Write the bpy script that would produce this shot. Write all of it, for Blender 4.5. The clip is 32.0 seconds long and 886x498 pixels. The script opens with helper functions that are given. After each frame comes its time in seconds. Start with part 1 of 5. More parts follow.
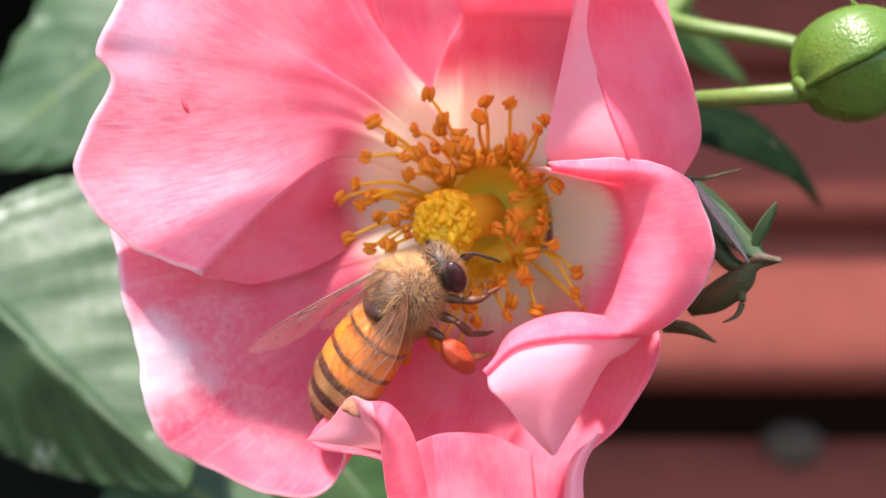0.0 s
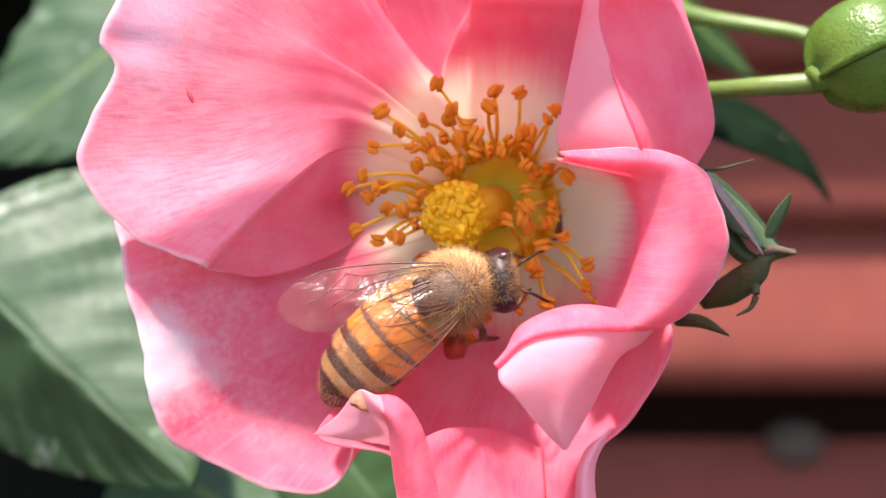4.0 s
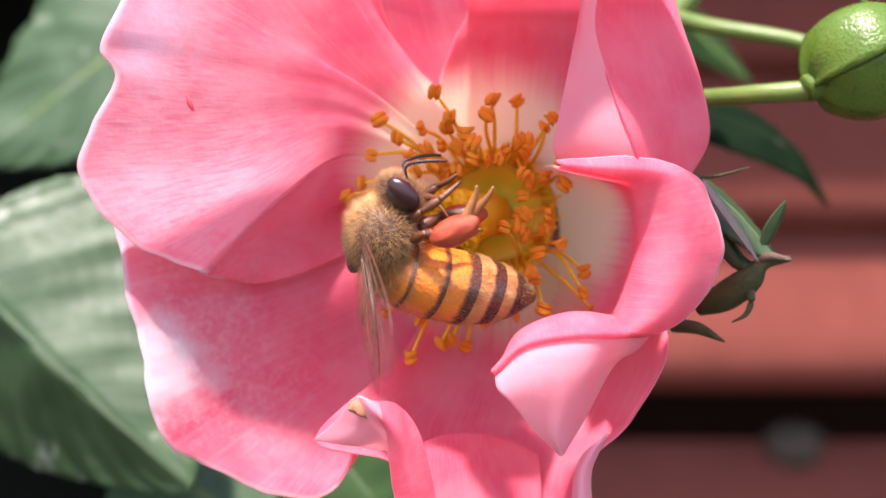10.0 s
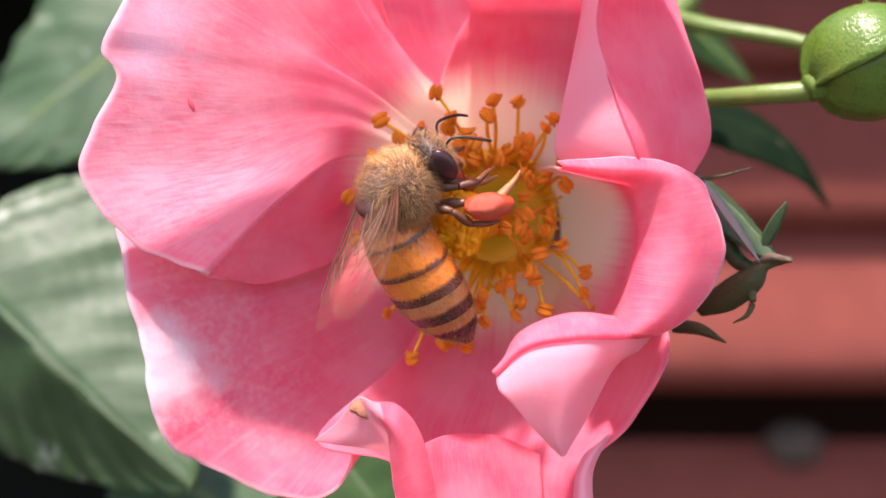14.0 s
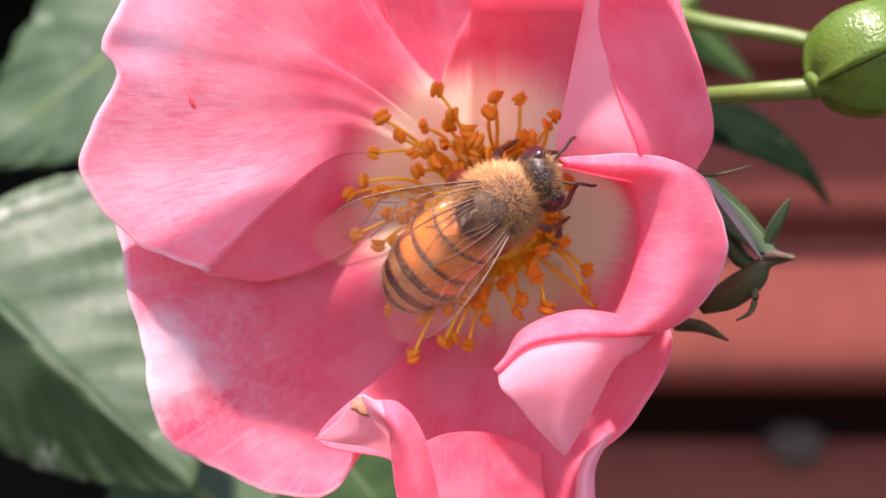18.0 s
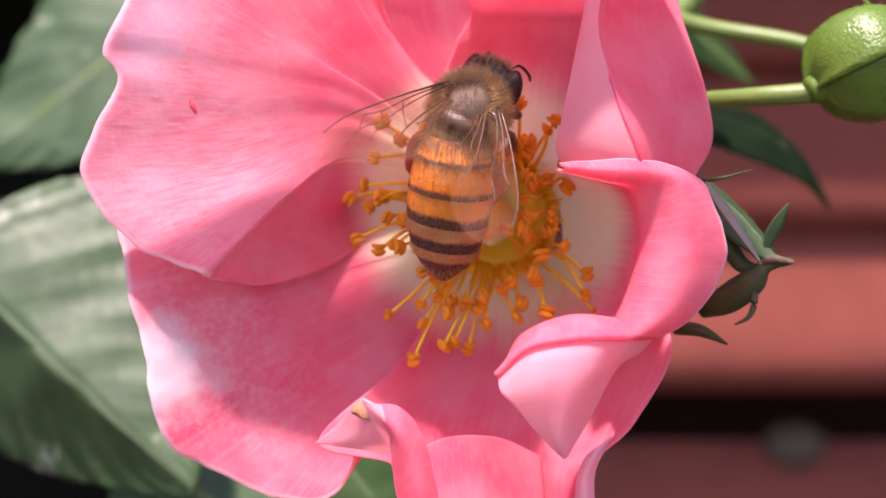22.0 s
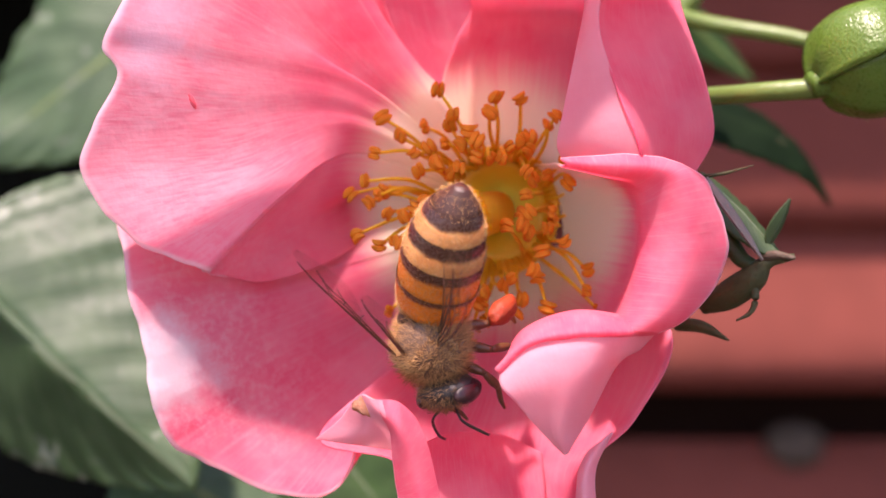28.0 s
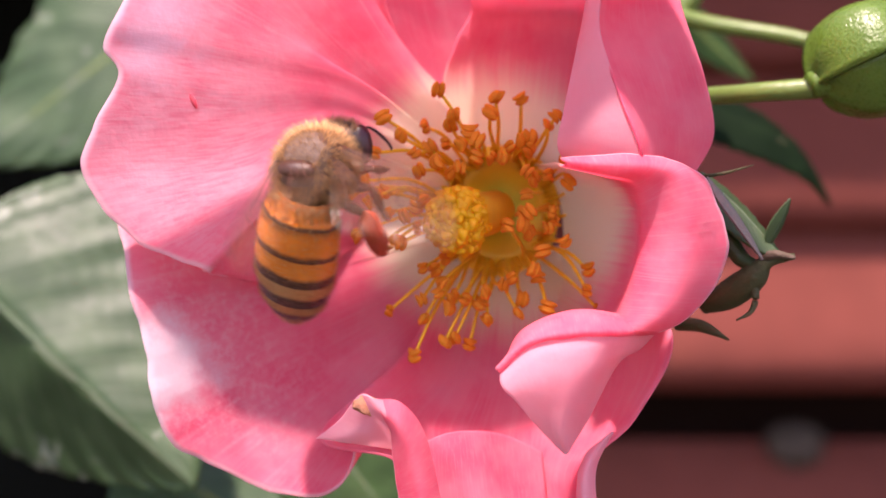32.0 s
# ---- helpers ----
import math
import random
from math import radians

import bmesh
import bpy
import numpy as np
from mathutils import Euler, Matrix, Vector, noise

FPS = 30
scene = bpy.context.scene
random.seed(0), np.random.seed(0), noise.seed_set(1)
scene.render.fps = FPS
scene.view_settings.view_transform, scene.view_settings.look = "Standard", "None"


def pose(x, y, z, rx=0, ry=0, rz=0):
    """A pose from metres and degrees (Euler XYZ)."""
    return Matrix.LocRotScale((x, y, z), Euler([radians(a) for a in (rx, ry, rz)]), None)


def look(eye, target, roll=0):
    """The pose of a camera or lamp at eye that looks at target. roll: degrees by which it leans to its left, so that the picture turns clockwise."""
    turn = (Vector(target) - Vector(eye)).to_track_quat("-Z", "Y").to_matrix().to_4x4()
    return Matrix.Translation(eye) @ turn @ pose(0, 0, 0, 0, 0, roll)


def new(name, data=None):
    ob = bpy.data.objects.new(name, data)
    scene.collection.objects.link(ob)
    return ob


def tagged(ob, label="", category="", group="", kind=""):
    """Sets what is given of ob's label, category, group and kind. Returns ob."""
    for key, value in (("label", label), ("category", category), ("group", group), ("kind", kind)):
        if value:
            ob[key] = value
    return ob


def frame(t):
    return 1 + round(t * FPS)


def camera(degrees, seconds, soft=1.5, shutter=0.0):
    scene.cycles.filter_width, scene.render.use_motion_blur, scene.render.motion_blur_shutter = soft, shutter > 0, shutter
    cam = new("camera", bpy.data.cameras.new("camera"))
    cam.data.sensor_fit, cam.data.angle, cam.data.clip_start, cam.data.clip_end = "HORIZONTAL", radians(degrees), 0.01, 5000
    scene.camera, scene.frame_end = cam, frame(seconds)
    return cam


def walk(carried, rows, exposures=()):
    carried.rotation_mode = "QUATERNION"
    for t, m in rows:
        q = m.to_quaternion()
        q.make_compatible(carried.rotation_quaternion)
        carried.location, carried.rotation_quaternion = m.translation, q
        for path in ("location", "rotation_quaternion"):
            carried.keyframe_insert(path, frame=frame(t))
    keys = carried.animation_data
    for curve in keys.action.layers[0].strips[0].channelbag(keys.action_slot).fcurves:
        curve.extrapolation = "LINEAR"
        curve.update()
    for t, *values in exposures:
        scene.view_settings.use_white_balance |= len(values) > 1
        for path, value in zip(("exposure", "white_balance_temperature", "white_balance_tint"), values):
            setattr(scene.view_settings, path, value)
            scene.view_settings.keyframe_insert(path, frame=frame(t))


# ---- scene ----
MM = 0.001


def mm(x, y, z, rx=0, ry=0, rz=0):
    """A pose from millimetres and degrees."""
    return pose(x * MM, y * MM, z * MM, rx, ry, rz)


# ---- the camera: held by hand close before the flower ----
cam = camera(40, 32.0, shutter=0.12)
cam.data.dof.use_dof = True
cam.data.dof.focus_distance = 0.0650
cam.data.dof.aperture_fstop = 33.0
CAMERA_PATH = [
    (0, 0.40, -69.44, -0.01), (0.5, 0.22, -69.62, 0.20), (1, 0.16, -69.56, -0.11), (1.5, 0.05, -69.63, 0.06),
    (2, 0.12, -69.34, -0.37), (2.5, -0.04, -68.80, -0.31), (3, -0.34, -68.37, -0.60), (3.5, -0.09, -68.37, -0.46),
    (5.5, -0.20, -68.35, -0.51), (6, -0.03, -68.54, -0.23), (6.5, 0.08, -68.69, -0.36), (7, -0.08, -68.63, -0.28),
    (7.5, -0.09, -68.64, -0.26), (8, 0.16, -68.80, 0.02), (8.5, 0.20, -68.88, 0.04), (9, 0.16, -68.83, 0.03),
    (9.5, 0.08, -68.89, 0.01), (10, 0.02, -68.92, -0.07), (10.5, -0.04, -69.02, -0.00), (11, -0.01, -68.92, -0.08),
    (11.5, -0.01, -68.99, 0.03), (12, 0.04, -68.94, 0.00), (12.5, -0.02, -68.93, -0.11), (13, 0.00, -69.00, 0.00),
    (13.5, -0.11, -69.00, -0.02), (14, -0.05, -68.92, -0.03), (14.5, -0.07, -69.03, 0.06), (16.5, -0.10, -68.96, 0.11),
    (17, -0.02, -68.69, -0.02), (17.5, -0.07, -68.73, -0.10), (18, -0.13, -68.67, -0.17), (18.5, -0.14, -68.64, -0.14),
    (19, -0.08, -68.71, -0.12), (19.5, -0.07, -68.78, -0.03), (20, -0.07, -68.78, 0.01), (20.5, -0.05, -68.80, 0.02),
    (21, -0.13, -68.86, 0.01), (21.5, -0.09, -68.84, 0.03), (22, -0.14, -68.90, 0.07), (22.5, -0.10, -68.87, -0.02),
    (23, -0.18, -68.86, 0.03), (23.5, -0.23, -68.87, 0.03), (24, -0.15, -68.83, 0.01), (24.5, -0.30, -68.95, 0.11),
    (25, -0.24, -68.88, 0.00), (25.5, -0.19, -68.88, 0.12), (27.5, -0.12, -68.84, -0.01), (28, -0.17, -68.72, -0.17),
    (28.5, -0.10, -68.79, -0.14), (29, -0.06, -68.82, -0.09), (29.5, -0.10, -68.73, -0.12), (30, -0.22, -68.77, -0.10),
    (30.5, -0.13, -68.75, -0.13), (31, -0.22, -68.78, -0.23), (31.5, -0.12, -68.80, -0.15), (32, -0.20, -68.82, -0.19)]

walk(cam, [(t, mm(x, y, z, 90)) for t, x, y, z in CAMERA_PATH], [(0, 1.56, 6500, 12), (8, 1.54, 6550, 15), (12, 1.48, 6620, 19), (22, 1.36, 6820, 28), (32, 1.29, 7000, 33)])

# ---- world and sun ----
TO_SUN = Vector((-0.14, -0.40, 0.90)).normalized()
world = bpy.data.worlds.new("sky")
scene.world = world
world.use_nodes = True
wt = world.node_tree
sky = wt.nodes.new("ShaderNodeTexSky")
sky.sky_type, sky.sun_disc = "NISHITA", False
sky.sun_elevation = math.asin(TO_SUN.z)
sky.sun_rotation = math.atan2(TO_SUN.x, TO_SUN.y)
wt.links.new(sky.outputs[0], wt.nodes["Background"].inputs[0])
wt.nodes["Background"].inputs[1].default_value = 0.15
sun = new("sun", bpy.data.lights.new("sun", "SUN"))
sun.data.energy, sun.data.angle, sun.data.color = 4.3, radians(2.5), (1.0, 0.925, 0.87)
sun.matrix_world = look(TO_SUN, (0, 0, 0))


# ---- materials ----
class Nodes:
    """A small wrapper that adds and links shader nodes."""

    def __init__(self, name):
        self.mat = bpy.data.materials.new(name)
        self.mat.use_nodes = True
        self.tree = self.mat.node_tree
        self.bsdf = self.tree.nodes["Principled BSDF"]
        self.out = self.tree.nodes["Material Output"]

    def add(self, kind, inputs=None, **props):
        n = self.tree.nodes.new("ShaderNode" + kind)
        for k, v in props.items():
            setattr(n, k, v)
        for k, v in (inputs or {}).items():
            self.put(n.inputs[k], v)
        return n

    def put(self, socket, v):
        if isinstance(v, bpy.types.NodeSocket):
            self.tree.links.new(v, socket)
        else:
            socket.default_value = v

    def set(self, **values):
        for k, v in values.items():
            self.put(self.bsdf.inputs[k.replace("_", " ")], v)

    def math(self, op, a, b=0.0, c=0.0):
        return self.add("Math", {0: a, 1: b, 2: c}, operation=op).outputs[0]

    def mix(self, fac, a, b):
        n = self.add("Mix", {0: fac}, data_type="RGBA")
        self.put(n.inputs[6], a)
        self.put(n.inputs[7], b)
        return n.outputs[2]

    def noise(self, vec, scale, detail=3.0, rough=0.55):
        return self.add("TexNoise", {"Vector": vec, "Scale": scale, "Detail": detail, "Roughness": rough}).outputs[0]

    def ramp(self, fac, stops):
        n = self.add("ValToRGB", {0: fac})
        el = n.color_ramp.elements
        while len(el) < len(stops):
            el.new(0.5)
        for e, (p, col) in zip(el, stops):
            e.position, e.color = p, (*col, 1) if len(col) == 3 else col
        return n.outputs[0]

    def span(self, v, a, b, lo=0.0, hi=1.0):
        return self.add("MapRange", {0: v, 1: a, 2: b, 3: lo, 4: hi}, interpolation_type="SMOOTHSTEP").outputs[0]

    def bump(self, height, strength, dist):
        self.put(self.bsdf.inputs["Normal"], self.add("Bump", {"Height": height, "Strength": strength, "Distance": dist}).outputs[0])

    def translucent(self, colour, amount):
        t = self.add("BsdfTranslucent", {"Color": colour})
        m = self.add("MixShader", {0: amount, 1: self.bsdf.outputs[0], 2: t.outputs[0]})
        self.tree.links.new(m.outputs[0], self.out.inputs[0])


HEART = Vector((3.3, 6, 2.2))
PALE = Vector((3.0, 4, 3.0))
CORNER = Vector((-16.5, -1, 12))
LIT_SPOT = Vector((-16, 0, -6.6))
PALE_MARGIN = Vector((-14.5, -0.5, 6.0))


def petal_material(name, deep, pale, white_base=1.0):
    n = Nodes(name)
    pos = n.add("NewGeometry").outputs["Position"]
    uv = n.add("TexCoord").outputs["UV"]
    far = n.add("VectorMath", {0: pos, 1: tuple(PALE * MM)}, operation="DISTANCE").outputs["Value"]
    blotch = n.noise(pos, 320.0, 4.0)
    ray = n.add("Mapping", {"Vector": uv, "Scale": (64.0, 2.2, 1.0)}).outputs[0]
    veins = n.noise(ray, 1.6, 4.0, 0.6)
    dist = n.math("ADD", far, n.math("MULTIPLY", n.math("SUBTRACT", n.noise(ray, 0.7, 3.0), 0.5), 0.002))
    base = n.span(dist, 0.0070, 0.0098)
    body = n.mix(n.span(blotch, 0.28, 0.66, 0.25, 1.0), deep, pale)
    body = n.mix(n.span(veins, 0.45, 0.8, 0.0, 0.3), body, (0.93, 0.56, 0.60, 1))
    # pale flecks towards the rim
    fleck = n.noise(pos, 2600.0, 3.0, 0.7)
    near = n.add("VectorMath", {0: pos, 1: tuple(LIT_SPOT * MM)}, operation="DISTANCE").outputs["Value"]
    rim = n.math("MULTIPLY", n.span(near, 0.013, 0.004), n.span(n.noise(pos, 190.0, 2.0), 0.35, 0.6))
    body = n.mix(n.math("MULTIPLY", rim, n.span(fleck, 0.42, 0.66, 0.0, 0.3)), body, (0.93, 0.72, 0.78, 1))
    # the broad petal is paler towards its margin, in brushed streaks
    out = n.add("VectorMath", {0: pos, 1: tuple(PALE_MARGIN * MM)}, operation="DISTANCE").outputs["Value"]
    brush = n.noise(n.add("Mapping", {"Vector": uv, "Scale": (90.0, 9.0, 1.0)}).outputs[0], 1.5, 5.0, 0.65)
    body = n.mix(n.math("MULTIPLY", n.span(out, 0.0115, 0.002), n.span(brush, 0.3, 0.65, 0.15, 0.6)), body, (0.94, 0.60, 0.66, 1))
    # sunlit patch near the margin of the lower petal, painted as whitish colour
    near = n.math("ADD", near, n.math("MULTIPLY", n.math("SUBTRACT", n.noise(pos, 420.0, 4.0), 0.5), 0.005))
    body = n.mix(n.span(near, 0.0042, 0.0012, 0.0, 0.85), body, (0.95, 0.80, 0.83, 1))
    corner = n.add("VectorMath", {0: pos, 1: tuple(CORNER * MM)}, operation="DISTANCE").outputs["Value"]
    corner = n.math("ADD", corner, n.math("MULTIPLY", n.math("SUBTRACT", n.noise(pos, 520.0, 5.0, 0.65), 0.5), 0.007))
    body = n.mix(n.span(corner, 0.0042, 0.0004, 0.0, 0.6), body, (0.84, 0.66, 0.78, 1))
    cream = n.mix(n.span(dist, 0.0018, 0.0042), (0.90, 0.72, 0.28, 1), (0.95, 0.84, 0.66, 1))
    col = n.mix(n.math("MULTIPLY_ADD", base, white_base, 1.0 - white_base), cream, body)
    edge = n.add("SeparateXYZ", {0: uv}).outputs[1]
    col = n.mix(n.span(edge, 0.98, 0.996, 0.0, 0.6), col, (0.95, 0.80, 0.83, 1))
    n.set(Base_Color=col, Roughness=0.62)
    n.bsdf.inputs["Specular IOR Level"].default_value = 0.25
    n.bsdf.inputs["Sheen Weight"].default_value = 0.1
    n.bsdf.inputs["Sheen Roughness"].default_value = 0.4
    crinkle = n.noise(pos, 750.0, 3.0, 0.6)
    n.bump(n.math("ADD", n.math("MULTIPLY", veins, 0.2), n.math("ADD", n.math("MULTIPLY", fleck, 0.3), n.math("MULTIPLY", crinkle, 0.9))), 0.4, 0.00026)
    thin = n.add("Gamma", {0: col, 1: 0.78}).outputs[0]
    n.translucent(thin, 0.62)
    return n.mat


def plain(name, col, rough=0.5, scale=900.0, vary=0.25, bump=0.0, spec=0.5, trans=0.0, sub=0.0):
    n = Nodes(name)
    pos = n.add("TexCoord").outputs["Object"]
    big, small = n.noise(pos, scale, 3.0), n.noise(pos, scale * 7.0, 2.0)
    k = n.math("MULTIPLY_ADD", n.math("ADD", big, small), vary, 1.0 - vary)
    c = n.add("VectorMath", {0: col, 3: k}, operation="SCALE").outputs[0]
    n.set(Base_Color=c, Roughness=n.span(small, 0.2, 0.8, rough * 0.8, min(1.0, rough * 1.2)))
    n.bsdf.inputs["Specular IOR Level"].default_value = spec
    if bump:
        n.bump(n.math("ADD", big, small), 0.5, bump)
    if sub:
        n.bsdf.inputs["Subsurface Weight"].default_value = sub
        n.bsdf.inputs["Subsurface Radius"].default_value = (0.0006, 0.0003, 0.0001)
        n.bsdf.inputs["Subsurface Scale"].default_value = 1.0
    if trans:
        n.translucent(c, trans)
    return n.mat


def leaf_material(name, dark, light, rough, veins=9.0, gloss=0.8, ribs=(0.22, 0.27, 0.17, 1), marks=0.0):
    n = Nodes(name)
    pos = n.add("TexCoord").outputs["Object"]
    uv = n.add("SeparateXYZ", {0: n.add("TexCoord").outputs["UV"]})
    side = n.math("ABSOLUTE", n.math("SUBTRACT", uv.outputs[0], 0.5))
    wob = n.math("MULTIPLY", n.math("SUBTRACT", n.noise(pos, 180.0), 0.5), 0.05)
    run = n.math("ADD", n.math("SUBTRACT", uv.outputs[1], n.math("MULTIPLY", side, 0.62)), wob)
    saw = n.math("ABSOLUTE", n.math("SUBTRACT", n.math("FRACT", n.math("MULTIPLY", run, veins)), 0.5))
    rib = n.math("MAXIMUM", n.span(saw, 0.05, 0.0, 0.0, 0.5), n.span(side, 0.022, 0.006))
    net = n.add("TexVoronoi", {"Vector": pos, "Scale": 900.0}, feature="DISTANCE_TO_EDGE").outputs["Distance"]
    col = n.mix(n.span(n.noise(pos, 260.0, 4.0), 0.35, 0.7), dark, light)
    col = n.mix(n.math("MULTIPLY", rib, 0.6), col, ribs)
    # pale insect marks
    mark = n.math("MULTIPLY", n.span(n.noise(pos, 150.0, 2.0), 0.60, 0.66), n.span(n.noise(pos, 900.0, 3.0), 0.42, 0.56))
    col = n.mix(n.math("MULTIPLY", mark, marks), col, (0.42, 0.47, 0.36, 1))
    n.set(Base_Color=col, Roughness=n.span(n.noise(pos, 700.0), 0.3, 0.7, rough * 0.94, rough * 1.08))
    n.bsdf.inputs["Specular IOR Level"].default_value = gloss
    n.bump(n.math("ADD", n.math("MULTIPLY", n.span(saw, 0.5, 0.0), -0.8), n.math("MULTIPLY", n.span(net, 0.0, 0.2), 0.25)), 0.1, 0.0002)
    n.translucent(n.mix(0.5, col, (0.16, 0.34, 0.05, 1)), 0.4)
    return n.mat


M_PETAL = petal_material("pink petal", (0.88, 0.11, 0.215, 1), (0.92, 0.275, 0.365, 1))
M_PETAL_BACK = petal_material("pale petal lip", (0.90, 0.39, 0.47, 1), (0.92, 0.50, 0.57, 1), 0.0)
M_ANTHER = plain("orange anther", (0.84, 0.28, 0.016), 0.6, 2500.0, 0.45, 0.00008, 0.3, 0.25)
M_FILAMENT = plain("yellow filament", (0.97, 0.60, 0.03), 0.45, 1500.0, 0.2, 0, 0.4, 0.25)
M_STIGMA = plain("yellow stigma", (0.98, 0.58, 0.006), 0.38, 2200.0, 0.25, 0.0001, 0.5, 0.45)


def disc_material():
    n = Nodes("green and amber receptacle")
    pos = n.add("TexCoord").outputs["Object"]
    far = n.add("VectorMath", {0: pos}, operation="LENGTH").outputs["Value"]
    far = n.math("ADD", far, n.math("MULTIPLY", n.math("SUBTRACT", n.noise(pos, 900.0), 0.5), 0.0008))
    col = n.mix(n.span(far, 0.0006, 0.0030), (0.62, 0.66, 0.06, 1), (0.95, 0.60, 0.025, 1))
    n.set(Base_Color=col, Roughness=0.45)
    n.bump(n.noise(pos, 2600.0), 0.5, 0.0001)
    n.translucent(col, 0.3)
    return n.mat


M_DISC = disc_material()
M_STYLE = plain("amber style", (0.97, 0.64, 0.04), 0.4, 1600.0, 0.25, 0.0001, 0.5, 0.4)
M_LEAF = leaf_material("rose leaf", (0.030, 0.076, 0.021, 1), (0.060, 0.118, 0.042, 1), 0.52, 9.0, 0.6, marks=0.8)
# two darker copies of the rose leaf, with shade put into their colour
M_LEAF_DEEP_SHADE = leaf_material("deeply shaded rose leaf", (0.006, 0.014, 0.006, 1), (0.011, 0.024, 0.009, 1), 0.7, 12.0, 0.05, (0.02, 0.035, 0.014, 1))
M_LEAF_HALF_SHADE = leaf_material("shaded rose leaf", (0.020, 0.050, 0.013, 1), (0.038, 0.085, 0.022, 1), 0.65, 12.0, 0.2, (0.06, 0.11, 0.03, 1))
M_SEPAL = leaf_material("green sepal", (0.032, 0.07, 0.016, 1), (0.06, 0.11, 0.028, 1), 0.6, 14.0)
M_BUD = plain("bud green", (0.088, 0.155, 0.018), 0.30, 800.0, 0.4, 0.00012, 0.4, 0.12)
M_STEM = plain("stem green", (0.125, 0.185, 0.035), 0.4, 400.0, 0.25, 0.0001, 0.5, 0.08)
M_SCAR = plain("deep red petal scar", (0.84, 0.12, 0.16), 0.6, 1500.0, 0.3, 0, 0.3, 0.3)
M_SPOT = plain("dry tan petal spot", (0.62, 0.27, 0.16), 0.7, 1800.0, 0.4, 0.0001, 0.3, 0.3)
M_FELT = plain("pale felted sepal lining", (0.21, 0.165, 0.14), 0.85, 900.0, 0.35, 0.0002, 0.2)
M_HIP = plain("dull green hip", (0.055, 0.055, 0.022), 0.6, 700.0, 0.4, 0.0002, 0.2)
M_DRY = plain("dry brown tip", (0.08, 0.05, 0.028), 0.7, 900.0, 0.4, 0.0002)
M_BOARD = plain("red-brown painted board", (0.155, 0.040, 0.029), 0.85, 60.0, 0.4, 0.0006, 0.12)
# shade between the boards, put into a near-black colour
M_GAP_SHADE = plain("painted gap shade", (0.018, 0.008, 0.006), 0.95, 60.0, 0.3, 0, 0.05)
M_GREY = plain("grey pebble", (0.075, 0.055, 0.042), 0.9, 90.0, 0.4, 0.001, 0.1)
M_SOIL = plain("dark soil", (0.05, 0.038, 0.028), 0.95, 40.0, 0.5, 0.004)
# nearly black: the shade is put into the colour of these added sheets
M_SHADE = plain("near-black shade filler", (0.008, 0.009, 0.007), 0.95, 30.0, 0.4, 0.001, 0.1)


def abdomen_material(name, front, rear, split, soft):
    """A body plate: pale or amber in front, dark behind the split, with freckles at the seam."""
    n = Nodes(name)
    pos = n.add("TexCoord").outputs["Object"]
    uv = n.add("SeparateXYZ", {0: n.add("TexCoord").outputs["UV"]})
    u = n.math("ADD", uv.outputs[1], n.math("MULTIPLY", n.math("SUBTRACT", n.noise(pos, 1300.0, 4.0), 0.5), 0.26))
    col = n.mix(n.span(n.noise(pos, 700.0, 3.0), 0.35, 0.7, 0.0, 0.55), front, (0.50, 0.13, 0.015, 1))
    col = n.mix(n.span(u, split - soft, split + soft), col, rear)
    fine = n.noise(pos, 7000.0, 2.0)
    col = n.mix(n.span(fine, 0.45, 0.7, 0.0, 0.3), col, (0.09, 0.035, 0.015, 1))
    n.set(Base_Color=col, Roughness=n.span(fine, 0.3, 0.7, 0.2, 0.36))
    n.bsdf.inputs["Subsurface Weight"].default_value = 0.25
    n.bsdf.inputs["Subsurface Radius"].default_value = (0.0008, 0.0003, 0.0001)
    n.bsdf.inputs["Subsurface Scale"].default_value = 1.0
    n.bump(fine, 0.6, 0.00008)
    return n.mat


def hair_material(name, dark, light):
    """Fine hair whose strands differ one from another."""
    n = Nodes(name)
    k = n.add("NewGeometry").outputs["Random Per Island"]
    col = n.mix(k, dark, light)
    n.set(Base_Color=col, Roughness=0.55)
    n.translucent(col, 0.3)
    return n.mat


M_AMBER = abdomen_material("amber tergite", (0.72, 0.20, 0.015, 1), (0.10, 0.03, 0.012, 1), 0.83, 0.08)
M_AMBER_DARK = abdomen_material("amber tergite with dark edge", (0.70, 0.21, 0.022, 1), (0.075, 0.024, 0.012, 1), 0.66, 0.09)
M_BAND = abdomen_material("banded tergite", (0.66, 0.34, 0.13, 1), (0.05, 0.017, 0.010, 1), 0.56, 0.09)
M_TIP = plain("dark abdomen tip", (0.055, 0.020, 0.011), 0.38, 2000.0, 0.4, 0.00005, 0.4)
M_THORAX = plain("brown thorax", (0.13, 0.075, 0.048), 0.6, 2000.0, 0.5, 0.0001)
M_FUZZ = hair_material("tan bee hair", (0.32, 0.15, 0.055, 1), (0.86, 0.50, 0.21, 1))
M_FUZZ_DARK = hair_material("brown bee hair", (0.22, 0.105, 0.045, 1), (0.60, 0.34, 0.15, 1))
M_FUZZ_PALE = hair_material("pale bee hair", (0.50, 0.25, 0.07, 1), (0.82, 0.52, 0.24, 1))
M_HEAD = plain("black bee head", (0.02, 0.012, 0.009), 0.4, 2000.0, 0.4, 0.00006)
M_EYE = plain("glossy dark eye", (0.03, 0.009, 0.010), 0.26, 6000.0, 0.3, 0.00001, 0.45)
M_LEG = plain("dark brown leg", (0.11, 0.038, 0.014), 0.35, 2500.0, 0.5, 0.00005)
M_LEG_TAN = plain("tan bee foot", (0.30, 0.12, 0.035), 0.4, 2500.0, 0.4, 0.00005)
M_POLLEN = plain("red-orange pollen", (0.34, 0.042, 0.010), 0.4, 3500.0, 0.4, 0.0001)
